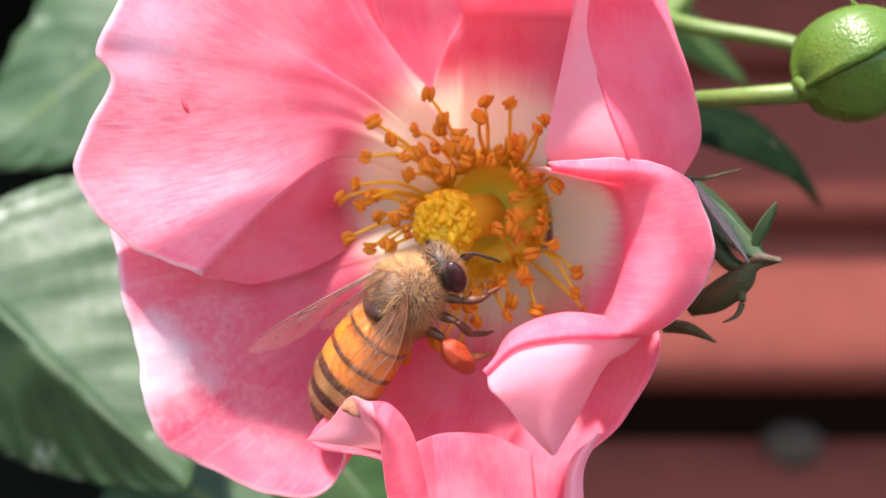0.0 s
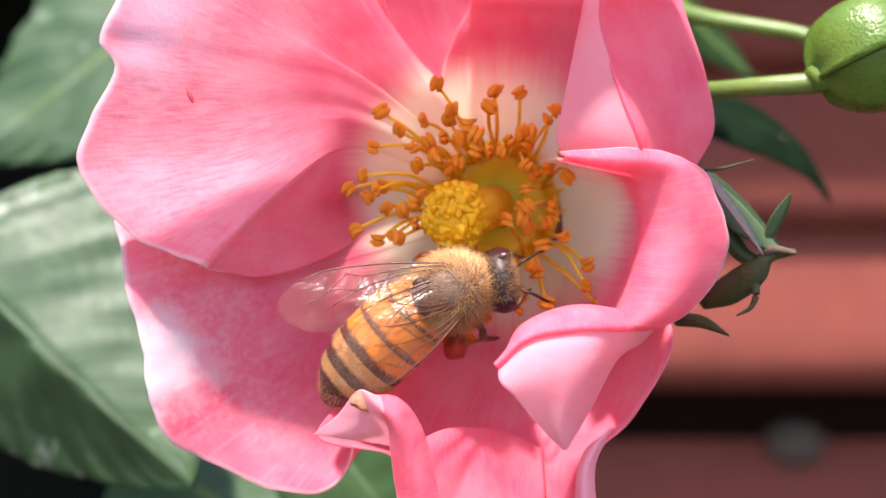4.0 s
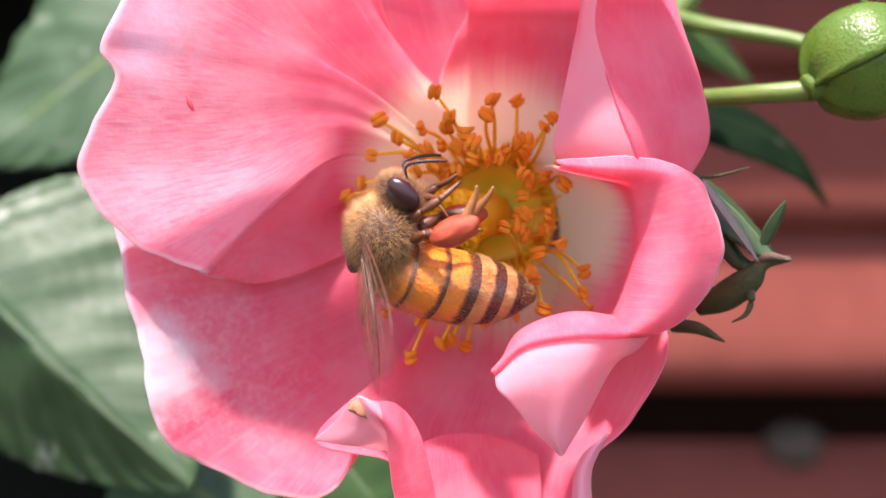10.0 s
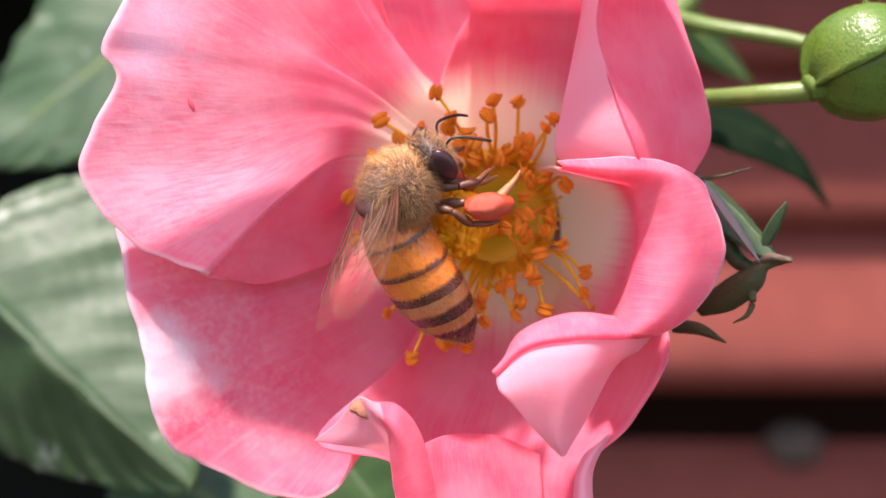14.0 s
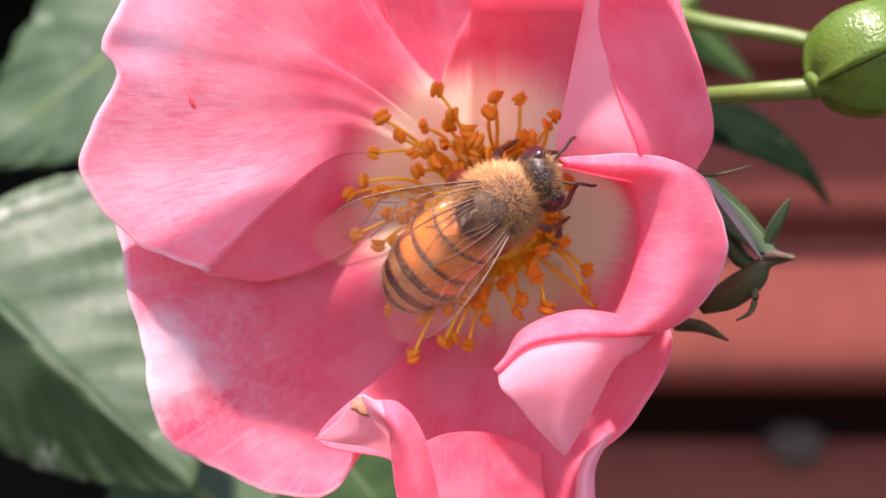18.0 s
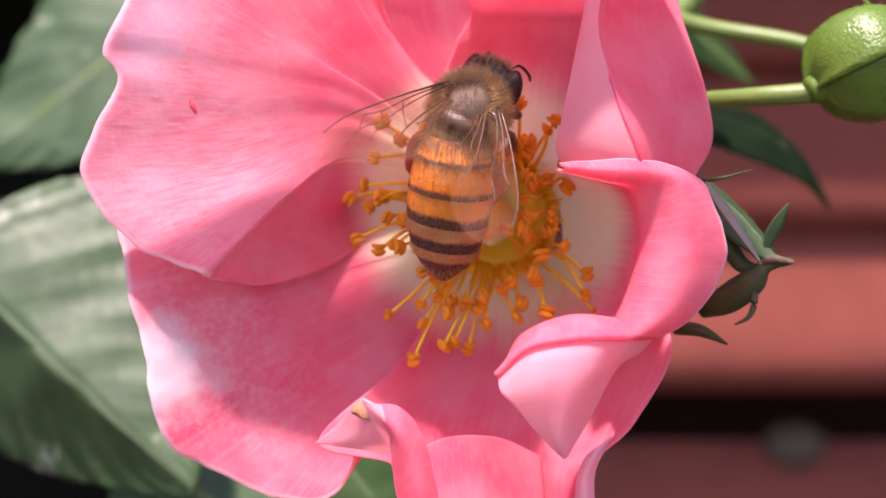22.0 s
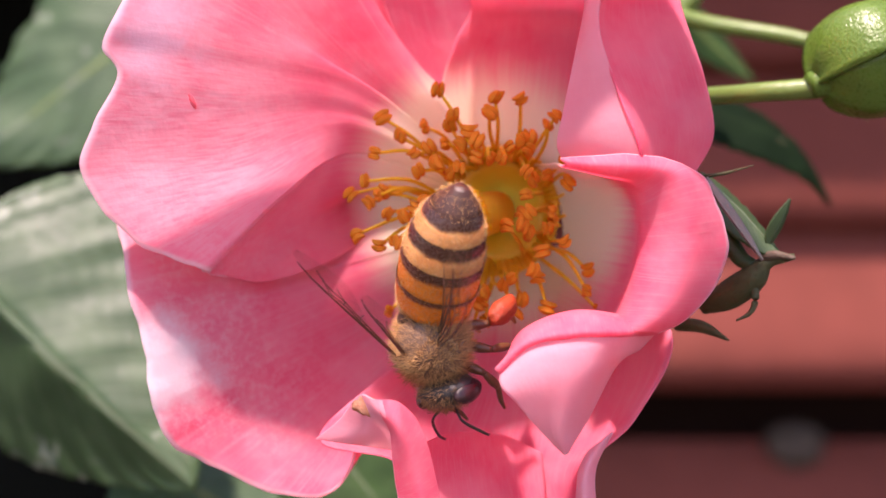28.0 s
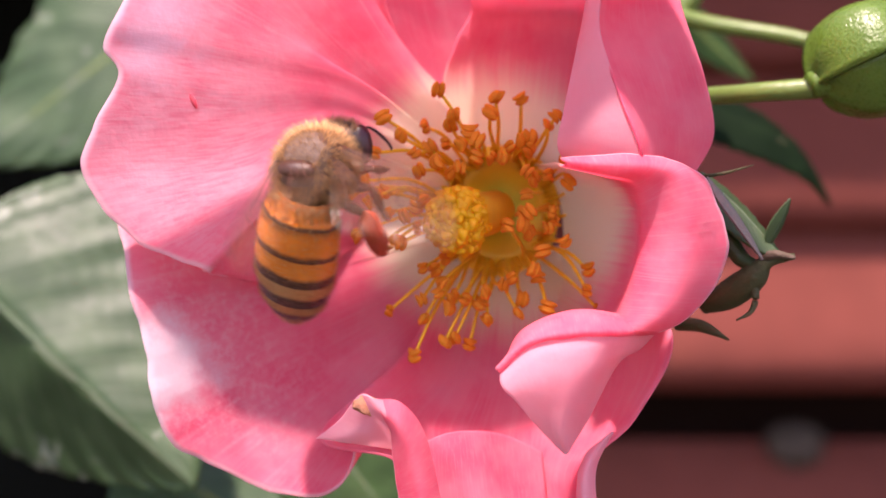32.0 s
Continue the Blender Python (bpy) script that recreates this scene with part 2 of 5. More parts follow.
M_VEIN = plain("brown wing vein", (0.075, 0.026, 0.012), 0.4, 900.0, 0.2)


def wing_material():
    n = Nodes("clear brown wing")
    pos = n.add("TexCoord").outputs["Object"]
    n.set(Base_Color=(0.26, 0.15, 0.09, 1), Roughness=0.24)
    n.bsdf.inputs["Specular IOR Level"].default_value = 0.7
    n.bump(n.noise(pos, 900.0, 3.0), 0.6, 0.0002)
    clear = n.add("BsdfTransparent", {"Color": (0.97, 0.94, 0.90, 1)})
    m = n.add("MixShader", {0: n.span(n.noise(pos, 700.0), 0.3, 0.7, 0.045, 0.14), 1: clear.outputs[0], 2: n.bsdf.outputs[0]})
    n.tree.links.new(m.outputs[0], n.out.inputs[0])
    return n.mat


M_WING = wing_material()


# ---- mesh helpers; lengths in millimetres ----
def finish(name, bm, material, smooth=True):
    bmesh.ops.scale(bm, vec=(MM, MM, MM), verts=bm.verts)
    me = bpy.data.meshes.new(name)
    bm.to_mesh(me)
    bm.free()
    me.materials.append(material)
    if smooth:
        me.polygons.foreach_set("use_smooth", [True] * len(me.polygons))
    return new(name, me)


def part(name, bm, material, parent, label="", at=None, smooth=True):
    ob = finish(name, bm, material, smooth)
    ob.parent = parent
    if at is not None:
        ob.matrix_basis = at
    if label:
        tagged(ob, label)
    return ob


def thing(name, at, label, category, group="", kind=""):
    ob = new(name)
    ob.empty_display_size = 0.002
    ob.matrix_basis = at
    return tagged(ob, label, category, group, kind)


def spline(points, n):
    """n points on a smooth curve through the given ones."""
    p = np.asarray(points, float)
    k = len(p)
    if k == 2:
        u = np.linspace(0, 1, n)[:, None]
        return p[0] * (1 - u) + p[1] * u
    q = np.concatenate([[2 * p[0] - p[1]], p, [2 * p[-1] - p[-2]]])
    s = np.linspace(0, k - 1, n)
    i = np.minimum(s.astype(int), k - 2)
    t = (s - i).reshape((-1,) + (1,) * (p.ndim - 1))
    a, b, c, d = q[i], q[i + 1], q[i + 2], q[i + 3]
    return 0.5 * (2 * b + (c - a) * t + (2 * a - 5 * b + 4 * c - d) * t ** 2 + (3 * b - a - 3 * c + d) * t ** 3)


def grid_mesh(g, closed=False):
    """A sheet over a grid of points (rows, columns, 3), with UV 0..1 (u across, v along the rows)."""
    bm = bmesh.new()
    uvl = bm.loops.layers.uv.new("UVMap")
    nr, nc = g.shape[:2]
    vs = [[bm.verts.new(g[r, c]) for c in range(nc)] for r in range(nr)]
    for r in range(nr - 1):
        for c in range(nc if closed else nc - 1):
            c2 = (c + 1) % nc
            f = bm.faces.new((vs[r][c], vs[r][c2], vs[r + 1][c2], vs[r + 1][c]))
            for lo, (a, b) in zip(f.loops, ((r, c), (r, c + 1), (r + 1, c + 1), (r + 1, c))):
                lo[uvl].uv = (b / (nc if closed else nc - 1), a / (nr - 1))
    return bm


def cage(net, nr=40, nc=48, ripple=0.12, seed=0.0):
    """A petal surface: a smooth sheet through a coarse net of ribs (columns) by rows, with small ripples."""
    net = np.asarray(net, float)
    g = spline(net, nr)
    g = spline(g.transpose(1, 0, 2), nc).transpose(1, 0, 2)
    g = np.array(g)
    for r in range(nr):
        v = r / (nr - 1)
        for c in range(nc):
            p = Vector(g[r, c])
            w = ripple * v ** 1.5
            g[r, c, 1] += w * noise.noise(p * 0.33 + Vector((seed, 0, 7)))  + 0.35 * w * noise.noise(p * 0.9 + Vector((seed, 3, 0)))
            e = 0.10 * v ** 6 * noise.noise(p * 0.8 + Vector((0, seed, 5)))
            g[r, c, 0] += e
            g[r, c, 2] += e
    return g


def fan(ribs, belly):
    """Ribs given as base and rim gain two middle points that sag by belly millimetres."""
    out = []
    for rib in ribs:
        if len(rib) == 2:
            a, b = (np.array(v, float) for v in rib)
            sag = np.array((0, belly, 0))
            rib = [a, a * 0.67 + b * 0.33 + sag, a * 0.33 + b * 0.67 + sag * 0.8, b]
        out.append([np.array(v, float) for v in rib])
    return np.array(out).transpose(1, 0, 2)


def tube(points, radii, n=8, samples=12, cap=True):
    """A tapered round rod along a smooth curve."""
    p = spline(points, samples)
    rad = spline(np.asarray(radii, float)[:, None], samples)[:, 0]
    rings = []
    up = Vector((0.13, 0.37, 0.92))
    for i in range(samples):
        d = Vector(p[min(i + 1, samples - 1)] - p[max(i - 1, 0)]).normalized()
        s = d.cross(up)
        if s.length < 0.05:
            s = d.cross(Vector((1, 0, 0)))
        s.normalize()
        t = d.cross(s)
        rings.append([Vector(p[i]) + (s * math.cos(a) + t * math.sin(a)) * max(rad[i], 0.004) for a in (2 * math.pi * k / n for k in range(n))])
    bm = grid_mesh(np.array([[tuple(v) for v in r] for r in rings]), True)
    if cap:
        bm.verts.ensure_lookup_table()
        bm.faces.new([bm.verts[k] for k in range(n)][::-1])
        bm.faces.new([bm.verts[(samples - 1) * n + k] for k in range(n)])
    return bm


def blob(rx, ry, rz, rough=0.0, scale=1.0, sub=3, seed=0.0, centre=(0, 0, 0)):
    """A lumpy rounded body."""
    bm = bmesh.new()
    bmesh.ops.create_icosphere(bm, subdivisions=sub, radius=1.0)
    for v in bm.verts:
        k = 1 + rough * noise.noise(v.co * scale + Vector((seed, seed * 1.7, 3)))
        v.co = Vector((v.co.x * rx * k, v.co.y * ry * k, v.co.z * rz * k)) + Vector(centre)
    return bm


def merge(*bms):
    out = bmesh.new()
    for b in bms:
        me = bpy.data.meshes.new("tmp")
        b.to_mesh(me)
        b.free()
        out.from_mesh(me)
        bpy.data.meshes.remove(me)
    return out


def thicken(ob, t):
    m = ob.modifiers.new("thickness", "SOLIDIFY")
    m.thickness, m.offset = t * MM, 0.0
    return ob


# ---- the setting: ground, board wall, added shade sheets ----
def box(name, x0, x1, y0, y1, z0, z1, material, bevel=0.0, kind="structure"):
    bm = bmesh.new()
    bmesh.ops.create_cube(bm, size=1.0)
    for v in bm.verts:
        v.co = Vector(((x0 + x1) / 2 + v.co.x * (x1 - x0), (y0 + y1) / 2 + v.co.y * (y1 - y0), (z0 + z1) / 2 + v.co.z * (z1 - z0)))
    if bevel:
        bmesh.ops.bevel(bm, geom=list(bm.edges), offset=bevel, segments=3, affect="EDGES", profile=0.6)
    return finish(name, bm, material)


g = bmesh.new()
bmesh.ops.create_grid(g, x_segments=60, y_segments=60, size=40000.0)
for v in g.verts:
    v.co.z = -800.0 + (4.0 * noise.noise(v.co * 0.002) if v.co.length < 9000 else 0.0)
tagged(finish("ground", g, M_SOIL), "dark bare garden soil", "ground", kind="structure")

wall = thing("wall_north", mm(0, 0, 0), "red-brown painted board wall with dark gaps", "wall", kind="structure")


def board(z0, z1, depth):
    bm = bmesh.new()
    prof = [(-0.1, 13.0), (0.0, 9.0), (0.12, 7.5), (0.35, 4.0), (0.58, 0.8), (0.74, -0.8), (0.85, 0.2), (0.92, 3.0), (0.97, 8.0), (1.0, 18.0)]
    rows = np.array([[(x, depth + d, z1 + (z0 - z1) * s) for x in np.linspace(-20, 900, 24)] for s, d in prof])
    bm = grid_mesh(rows)
    for v in bm.verts:
        v.co.y += 0.8 * noise.noise(Vector((v.co.x * 0.01, 0, v.co.z * 0.02)))
    return bm


WALL_Y = 330.0
for k, (z1, z0) in enumerate(((2.5, -48.5), (55.0, 4.5), (108.0, 57.5), (160.5, 110.0), (213.0, 162.5), (-73.0, -116.0), (-120.0, -170.0), (-174.0, -224.0))):
    part("board", board(z0, z1, WALL_Y + (25.0 if k > 4 else 0.0)), M_BOARD, wall)
# added sheet that makes the gaps between boards read as deep shade
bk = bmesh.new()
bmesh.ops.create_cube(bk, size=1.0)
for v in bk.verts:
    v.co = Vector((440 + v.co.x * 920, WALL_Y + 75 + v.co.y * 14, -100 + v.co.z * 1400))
part("gap_shade_sheet", bk, M_GAP_SHADE, wall, "near-black sheet standing in for shade in the gaps")
pb = tagged(finish("pebble", blob(11, 8, 8.5, 0.35, 1.2, 3, 2.0), M_GREY), "blurred grey-brown pebble wedged in the wall gap", "stone")
pb.matrix_basis = mm(124, WALL_Y + 34, -70)
# added near-black sheets and unseen roof, in place of dark background beside the boards
for nm, b in (("shade_back", (-1200, -22, 900, 930, -800, 700)), ("shade_roof", (-1200, -190, 120, 930, 240, 262)), ("shade_side", (-26, -22, 336, 930, -800, 240))):
    tagged(box(nm, *b, M_SHADE), "added near-black sheet standing in for background shade", "wall", kind="structure")

# added out of view, only to cast shade on the upper boards
tagged(box("eave", -185, 900, 270, 350, 152, 167, M_SHADE), "added unseen eave that shades the upper boards", "eave", kind="structure")

# ---- the rose flower ----
rose = thing("rose_flower", mm(*(HEART + Vector((0, 2.0, 0)))), "open pink rose with cream centre and orange stamens", "flower")
ROSE0 = Matrix.Translation(-(HEART + Vector((0, 2.0, 0))) * MM)


def petal(net, seed, material=None, nr=44, nc=52, ripple=0.25, label=""):
    ob = part("petal", grid_mesh(cage(net, nr, nc, ripple, seed)), material or M_PETAL, rose, label, ROSE0)
    return thicken(ob, 0.14)


# broad petal above the bee
LOW_RIBS = [
    [(0.6, 6.5, 3.7), (-5.4, 4, 5.6), (-9.2, 1, 3), (-13.1, -1.4, -1.4)],
    [(0.7, 6.5, 3.9), (-5.6, 3.6, 6.4), (-10.8, 0.6, 3.1), (-17.1, -1.5, 0.2)],
    [(0.8, 6.5, 4.2), (-5.8, 3.2, 7.2), (-12.4, 0.8, 4.9), (-20.1, -1.5, 3.8)],
    [(0.9, 6.5, 4.4), (-5.9, 3.1, 7.9), (-12.9, 0.7, 7), (-19.5, -1.5, 6.6)]]
HIGH_RIBS = [
    [(1.1, 6.5, 4.5), (-5.7, 3, 8.5), (-12.3, 0.7, 8.8), (-18.2, -1.5, 9.4)],
    [(1.3, 6.5, 4.7), (-5.5, 3, 9.1), (-12.3, 0.6, 10.2), (-18.9, -1.7, 11)],
    [(1.4, 6.5, 4.8), (-5.1, 3, 9.7), (-11.8, 0.6, 11.7), (-18, -1.6, 13.2)],
    [(1.8, 6.5, 5), (-5.6, 2.9, 10.2), (-11.6, 0.9, 15.2), (-15.4, 0.3, 19)],
    [(2.1, 6.5, 5.2), (-2.6, 3.6, 11), (-6.6, 2.2, 17), (-10, 1.6, 22.4)],
    [(2.3, 6.9, 5.3), (-0.5, 5.9, 9.8), (-2.8, 4.3, 12.3), (-5.8, 1.2, 21.6)]]
petal(fan(LOW_RIBS + HIGH_RIBS, -0.4), 1.0, nc=100, ripple=0.1)
# its lower side turned inwards
INNER = [
    [(-4.9, 6.4, 0.4), (-7.5, 4.2, -1.2), (-10.6, 2.6, -2.1), (-12.7, 1.4, -1.8)],
    [(-5.2, 6.6, 1.6), (-8, 4.4, 0.2), (-11.1, 2.6, -1.3), (-13.4, 0.9, -1.6)],
    [(-5.6, 6.5, 3.3), (-8.4, 4, 1.7), (-11.3, 1.9, 0), (-13.7, -0.4, -1.4)]]
petal(fan(INNER + [[(x, y + 0.1, z) for x, y, z in LOW_RIBS[0]]], 0.0), 1.5, nr=36, ripple=0.1)
# shaded petal at the back, and the upper petal before it
petal([
    [(-3.1, 9.4, 5.1), (-0.1, 9.6, 5.5), (2.8, 9.6, 5.5), (5.7, 9.4, 5.1)],
    [(-6, 9.2, 10.2), (-2.3, 9.4, 11.3), (1.3, 9.4, 11.5), (4.9, 9.4, 10.6)],
    [(-8.1, 8.6, 15.5), (-3.7, 8.6, 15.9), (0.2, 8.6, 15.9), (5.3, 8.6, 15.5)],
    [(-8.5, 7.4, 21), (-3.7, 7, 21.2), (0.6, 7, 21.2), (5.2, 7, 20.9)],
    [(-7.1, 6, 24.4), (-3.6, 5.4, 24.6), (0.6, 5.4, 24.6), (5.1, 5.6, 24.3)]], 2.5)
petal([
    [(0.1, 7.6, 4.2), (3.4, 7.8, 5.4), (5.2, 7.8, 5.4), (9.9, 8.6, 3.5)],
    [(-0.2, 6.6, 9.9), (2.3, 7, 10.8), (5.9, 7, 11.1), (10.9, 7.4, 10.3)],
    [(0.6, 6, 12.6), (2.8, 6.4, 13), (6, 6.4, 13.2), (11.1, 6.8, 12.7)],
    [(1.3, 5.2, 15.2), (3.3, 5.6, 15.3), (6.1, 5.6, 15.3), (11.4, 6, 15)],
    # last two rows: unseen hood, stretched forward to shade the flower's cup
    [(-4, -0.8, 18.2), (3.4, 0, 19), (6.3, 0.2, 19), (10.6, 0.4, 18.6)],
    [(-20, -9.6, 17), (-5, -10.4, 18.4), (6.5, -10, 19.4), (17, -11, 17.5)]], 2.0, ripple=0.12)
# right upper petal and its side folded forward
petal([
    [(6.5, -2.2, 4.6), (8.4, -3.8, 4.4), (10.3, -5, 4.2)],
    [(6, -3, 5.5), (7.9, -4.2, 5.7), (9.9, -5.2, 5.7)],
    [(6.3, -3.4, 7.2), (7.6, -4.2, 7.7), (9.2, -4.9, 7.8)],
    [(7, -3.2, 10.4), (7.5, -3.7, 10.9), (8.2, -4, 11.3)],
    [(7.6, -2.6, 13.4), (7.8, -3, 13.8), (8.4, -3.2, 13.9)],
    [(8, -1.6, 17.6), (8.5, -1.8, 17.7), (9.3, -1.6, 17.9)]], 3.0, M_PETAL_BACK, ripple=0.06, label="pale petal edge folded forward")
petal([
    [(10.3, -5, 4.2), (11.4, -3.2, 3.9), (12.8, -1.2, 3.8), (13.9, -0.4, 4)],
    [(9.9, -5.4, 5.6), (11.3, -3.2, 6), (13.2, -1.4, 6.2), (15.1, 0.1, 6.3)],
    [(9.1, -5.1, 7.7), (10.8, -3, 8.5), (12.6, -1.2, 9.2), (14.5, -0.4, 9.4)],
    [(8.1, -3.8, 11.4), (9.7, -2.2, 11.8), (11.6, -0.8, 12.4), (13.5, -0.2, 12.6)],
    [(8.5, -3, 14), (9.9, -1.4, 14.5), (11.4, -0.2, 14.9), (13.1, 0.6, 14.9)],
    [(9.3, -1.6, 17.9), (10.4, -0.4, 18.2), (11.5, 0.6, 18.4), (12.7, 1.6, 18.7)]], 3.5, nc=60, ripple=0.08)
# right petal: cream inner wall, folded over into a pink flaring rim
petal([
    [(4.9, 7, 5.1), (6, 7.2, 4.8), (6.7, 7.4, 4.1), (7.1, 7.4, 3.2), (7.3, 7.4, 2), (7.4, 7.4, 0.6), (7.3, 7.4, -1), (6.9, 7.4, -2.6), (6.2, 7.4, -4)],
    [(5.7, 3, 4.8), (7.3, 3, 4.3), (8.3, 3, 3.7), (8.8, 3, 2.8), (9.2, 3, 1.7), (9.3, 3, 0.3), (9, 3, -1.5), (8.3, 3, -3.3), (7.3, 3, -4.8)],
    [(6, -2, 4.5), (8.2, -1, 4), (9.4, -1, 3.5), (10.1, -0.5, 2.7), (10.5, -0.5, 1.5), (10.5, -0.5, 0.1), (10.1, -0.5, -1.8), (9.3, -0.5, -3.6), (8.5, -0.6, -4.8)],
    [(6.1, -4.6, 4.2), (8.5, -4.6, 3.7), (9.8, -4.4, 3.4), (10.4, -4, 2.5), (10.6, -3.8, 1.3), (10.5, -3.8, -0.2), (10.1, -4, -1.9), (9.5, -4.2, -3.6), (8.9, -4.4, -4.6)],
    [(6.2, -5.4, 4.3), (8.6, -5.6, 4.1), (10.6, -5.4, 4), (12, -5, 3.5), (12.6, -4.8, 1.7), (12.6, -4.8, -0.2), (12, -5, -2.1), (11.1, -5.2, -3.6), (9.9, -5.2, -4.5)],
    [(5.9, -5.2, 4.5), (8.4, -5.2, 4.7), (10.7, -4.8, 4.7), (13.5, -3.5, 3.9), (14.6, -3.2, 2.1), (15.2, -3, -0), (14.5, -3.2, -2.1), (12.9, -3.8, -3.8), (11.2, -4.4, -4.6)]], 4.0, nr=72, nc=84, ripple=0.12)
# flap of that petal folded inwards
petal([
    [(2.7, -6.7, -6.5), (4.2, -6.8, -5.1), (6.5, -6.7, -4.6), (9.1, -5.7, -4.6), (11.2, -2.9, -4.8)],
    [(2.8, -7.1, -7.2), (4.5, -7.2, -5.9), (6.5, -7.1, -5.6), (8.4, -5.9, -5.6), (10.4, -3.4, -5.5)],
    [(3.4, -7.1, -7.8), (5, -7.3, -7.1), (6.5, -7.1, -6.9), (7.7, -6, -6.8), (9.1, -3.9, -6.3)],
    [(4.6, -6.5, -9.2), (5.3, -6.5, -9.3), (6, -6.5, -9.4), (6.8, -5.6, -9.2), (7.6, -4.3, -8.9)],
    [(5.9, -5.9, -10.6), (6, -5.9, -10.7), (6.1, -5.9, -10.8), (6.3, -5.7, -10.7), (6.5, -4.7, -10.6)]], 5.0, M_PETAL_BACK, ripple=0.22, label="pale petal flap folded inwards")
petal([
    [(3, -4.6, -6.4), (4, -4.6, -4.5), (6.5, -4.2, -3.5), (9.1, -3, -3.7), (12.1, -1.8, -4.5)],
    [(2.8, -6, -6.2), (4, -6.2, -4.6), (6.4, -6, -3.7), (9, -5, -3.9), (11.8, -2.5, -4.6)],
    [(2.5, -6.9, -6.3), (4.1, -7.1, -4.9), (6.4, -7, -4.4), (9, -6, -4.4), (11.4, -3, -4.7)],
    [(2.8, -6.7, -6.6), (4.3, -6.8, -5.1), (6.5, -6.7, -4.7), (9.1, -5.7, -4.7), (11.2, -2.9, -4.8)]], 5.5, nr=24, ripple=0.05, label="rolled pink lip of the petal")
# lower left petal
petal(fan([
    [(0.6, 7.9, 5.4), (-5.1, 7.6, 7.3), (-12.3, 6, 5.6), (-19.2, 2.4, 1.4)],
    [(0.2, 7.2, 1.1), (-18, 0.3, -2.5)],
    [(0.2, 7.2, 0.6), (-17.3, 0.1, -4.8)],
    [(0.2, 7.2, 0), (-16.9, -0.1, -6.4)],
    [(0.2, 7.2, -1), (-16.7, -0.1, -8.3)],
    [(0.4, 7.2, -2.1), (-15.7, 0.4, -11.1)],
    [(0.5, 7.2, -2.4), (-13.6, 1, -12.5)],
    [(0.6, 7.2, -2.8), (-10.5, 1.1, -14)],
    [(0.7, 7.2, -3.1), (-7.8, 1.1, -14.4)],
    [(0.8, 7.2, -3.5), (-6.2, 1.1, -13.8)],
    [(0.9, 7.2, -3.9), (-5.3, 0.9, -12.1)],
    [(1.1, 7.2, -4.2), (-1.5, 5.6, -6.2), (-3.2, 4, -8.4), (-5.6, 0.9, -11.3)]], 0.9), 6.0, nc=110)
# lower petal, its right margin turned up
petal([
    [(0.2, 7.9, -1), (2.4, 8.2, -0.5), (4.2, 8.2, -0.1), (6.3, 8.2, 0), (9.5, 8, -0.3)],
    [(-2.3, 4, -6.2), (0.5, 5, -7.4), (4, 5, -7.7), (8.3, 4, -7.1), (12.7, 0, -4.8)],
    [(-7, -1.4, -10.5), (-1.8, 2.2, -10.7), (3.2, 2.8, -11.5), (7.8, 2, -10.5), (10.7, -0.6, -9.5)],
    [(-2.8, -1.6, -11.9), (-0.1, 1.6, -13.1), (3.5, 2, -13.3), (6.5, 1, -13.2), (7.9, -1.4, -12.2)],
    [(-2.1, -2, -15.2), (0.5, 0, -15.7), (3.7, 0.6, -15.8), (6.9, 0, -15.7), (8.4, -2, -15.2)]], 7.0, ripple=0.2)
petal([
    [(9.1, -2.2, -10.2), (8.7, -2.4, -10.8), (8.1, -2.6, -12.1), (8.1, -2.6, -13.8), (8.5, -2.4, -15.4)],
    [(8.8, -2.7, -10.3), (8.1, -3.1, -11), (7.5, -3.3, -12.2), (7.5, -3.3, -13.7), (7.8, -3, -15.3)],
    [(8.7, -2.3, -10.6), (7.7, -2.4, -11.3), (7.2, -2.5, -12.5), (7.1, -2.4, -13.9), (7.3, -2.2, -15.5)]], 9.0, M_PETAL_BACK, nr=16, ripple=0.05, label="pale curled petal rim")
# front fold of the lower petal
petal([
    [(-1.4, -2, -10.9), (-0, -1.4, -10.4), (1.7, -0.6, -10.4), (3.4, 0.4, -10.8), (5.5, 1.2, -11.9)],
    [(-1.5, -3, -12.4), (0.1, -2.2, -11.9), (1.9, -1.4, -12.1), (3.6, -0.4, -12.9), (5.6, 0.4, -13.7)],
    [(-1.4, -3.6, -14.7), (0.3, -3, -14.5), (2.2, -2.2, -14.7), (3.9, -1.2, -15.1), (5.7, -0.4, -15.4)]], 7.6, nr=28, ripple=0.12)
# curled lip of the lower petal: pale underside and pink rolled column
LIP = [
    [(-7.1, -2.4, -10.5), (-5.7, -3.4, -9.3), (-4.6, -4.6, -7.9), (-3.7, -5.4, -8), (-2.3, -5.8, -8.2), (-1.1, -5.6, -10), (-0.1, -5, -14.5)],
    [(-5.6, -3, -10.6), (-4.3, -4, -10), (-3.8, -4.8, -9), (-3.3, -5.8, -8.8), (-2.5, -6.4, -9.3), (-1.8, -6.2, -10.9), (-1.1, -5.8, -14.3)],
    [(-2.9, -3.2, -10.9), (-2.8, -3.4, -10.8), (-2.8, -4, -10.4), (-2.8, -4.8, -9.8), (-2.8, -5.4, -10.3), (-2.7, -5.2, -11.8), (-2.3, -5, -14.5)]]
petal([row[:5] for row in LIP], 8.0, M_PETAL_BACK, ripple=0.05, label="pale curled petal lip")
petal([row[3:] for row in LIP], 8.4, M_PETAL, ripple=0.12)

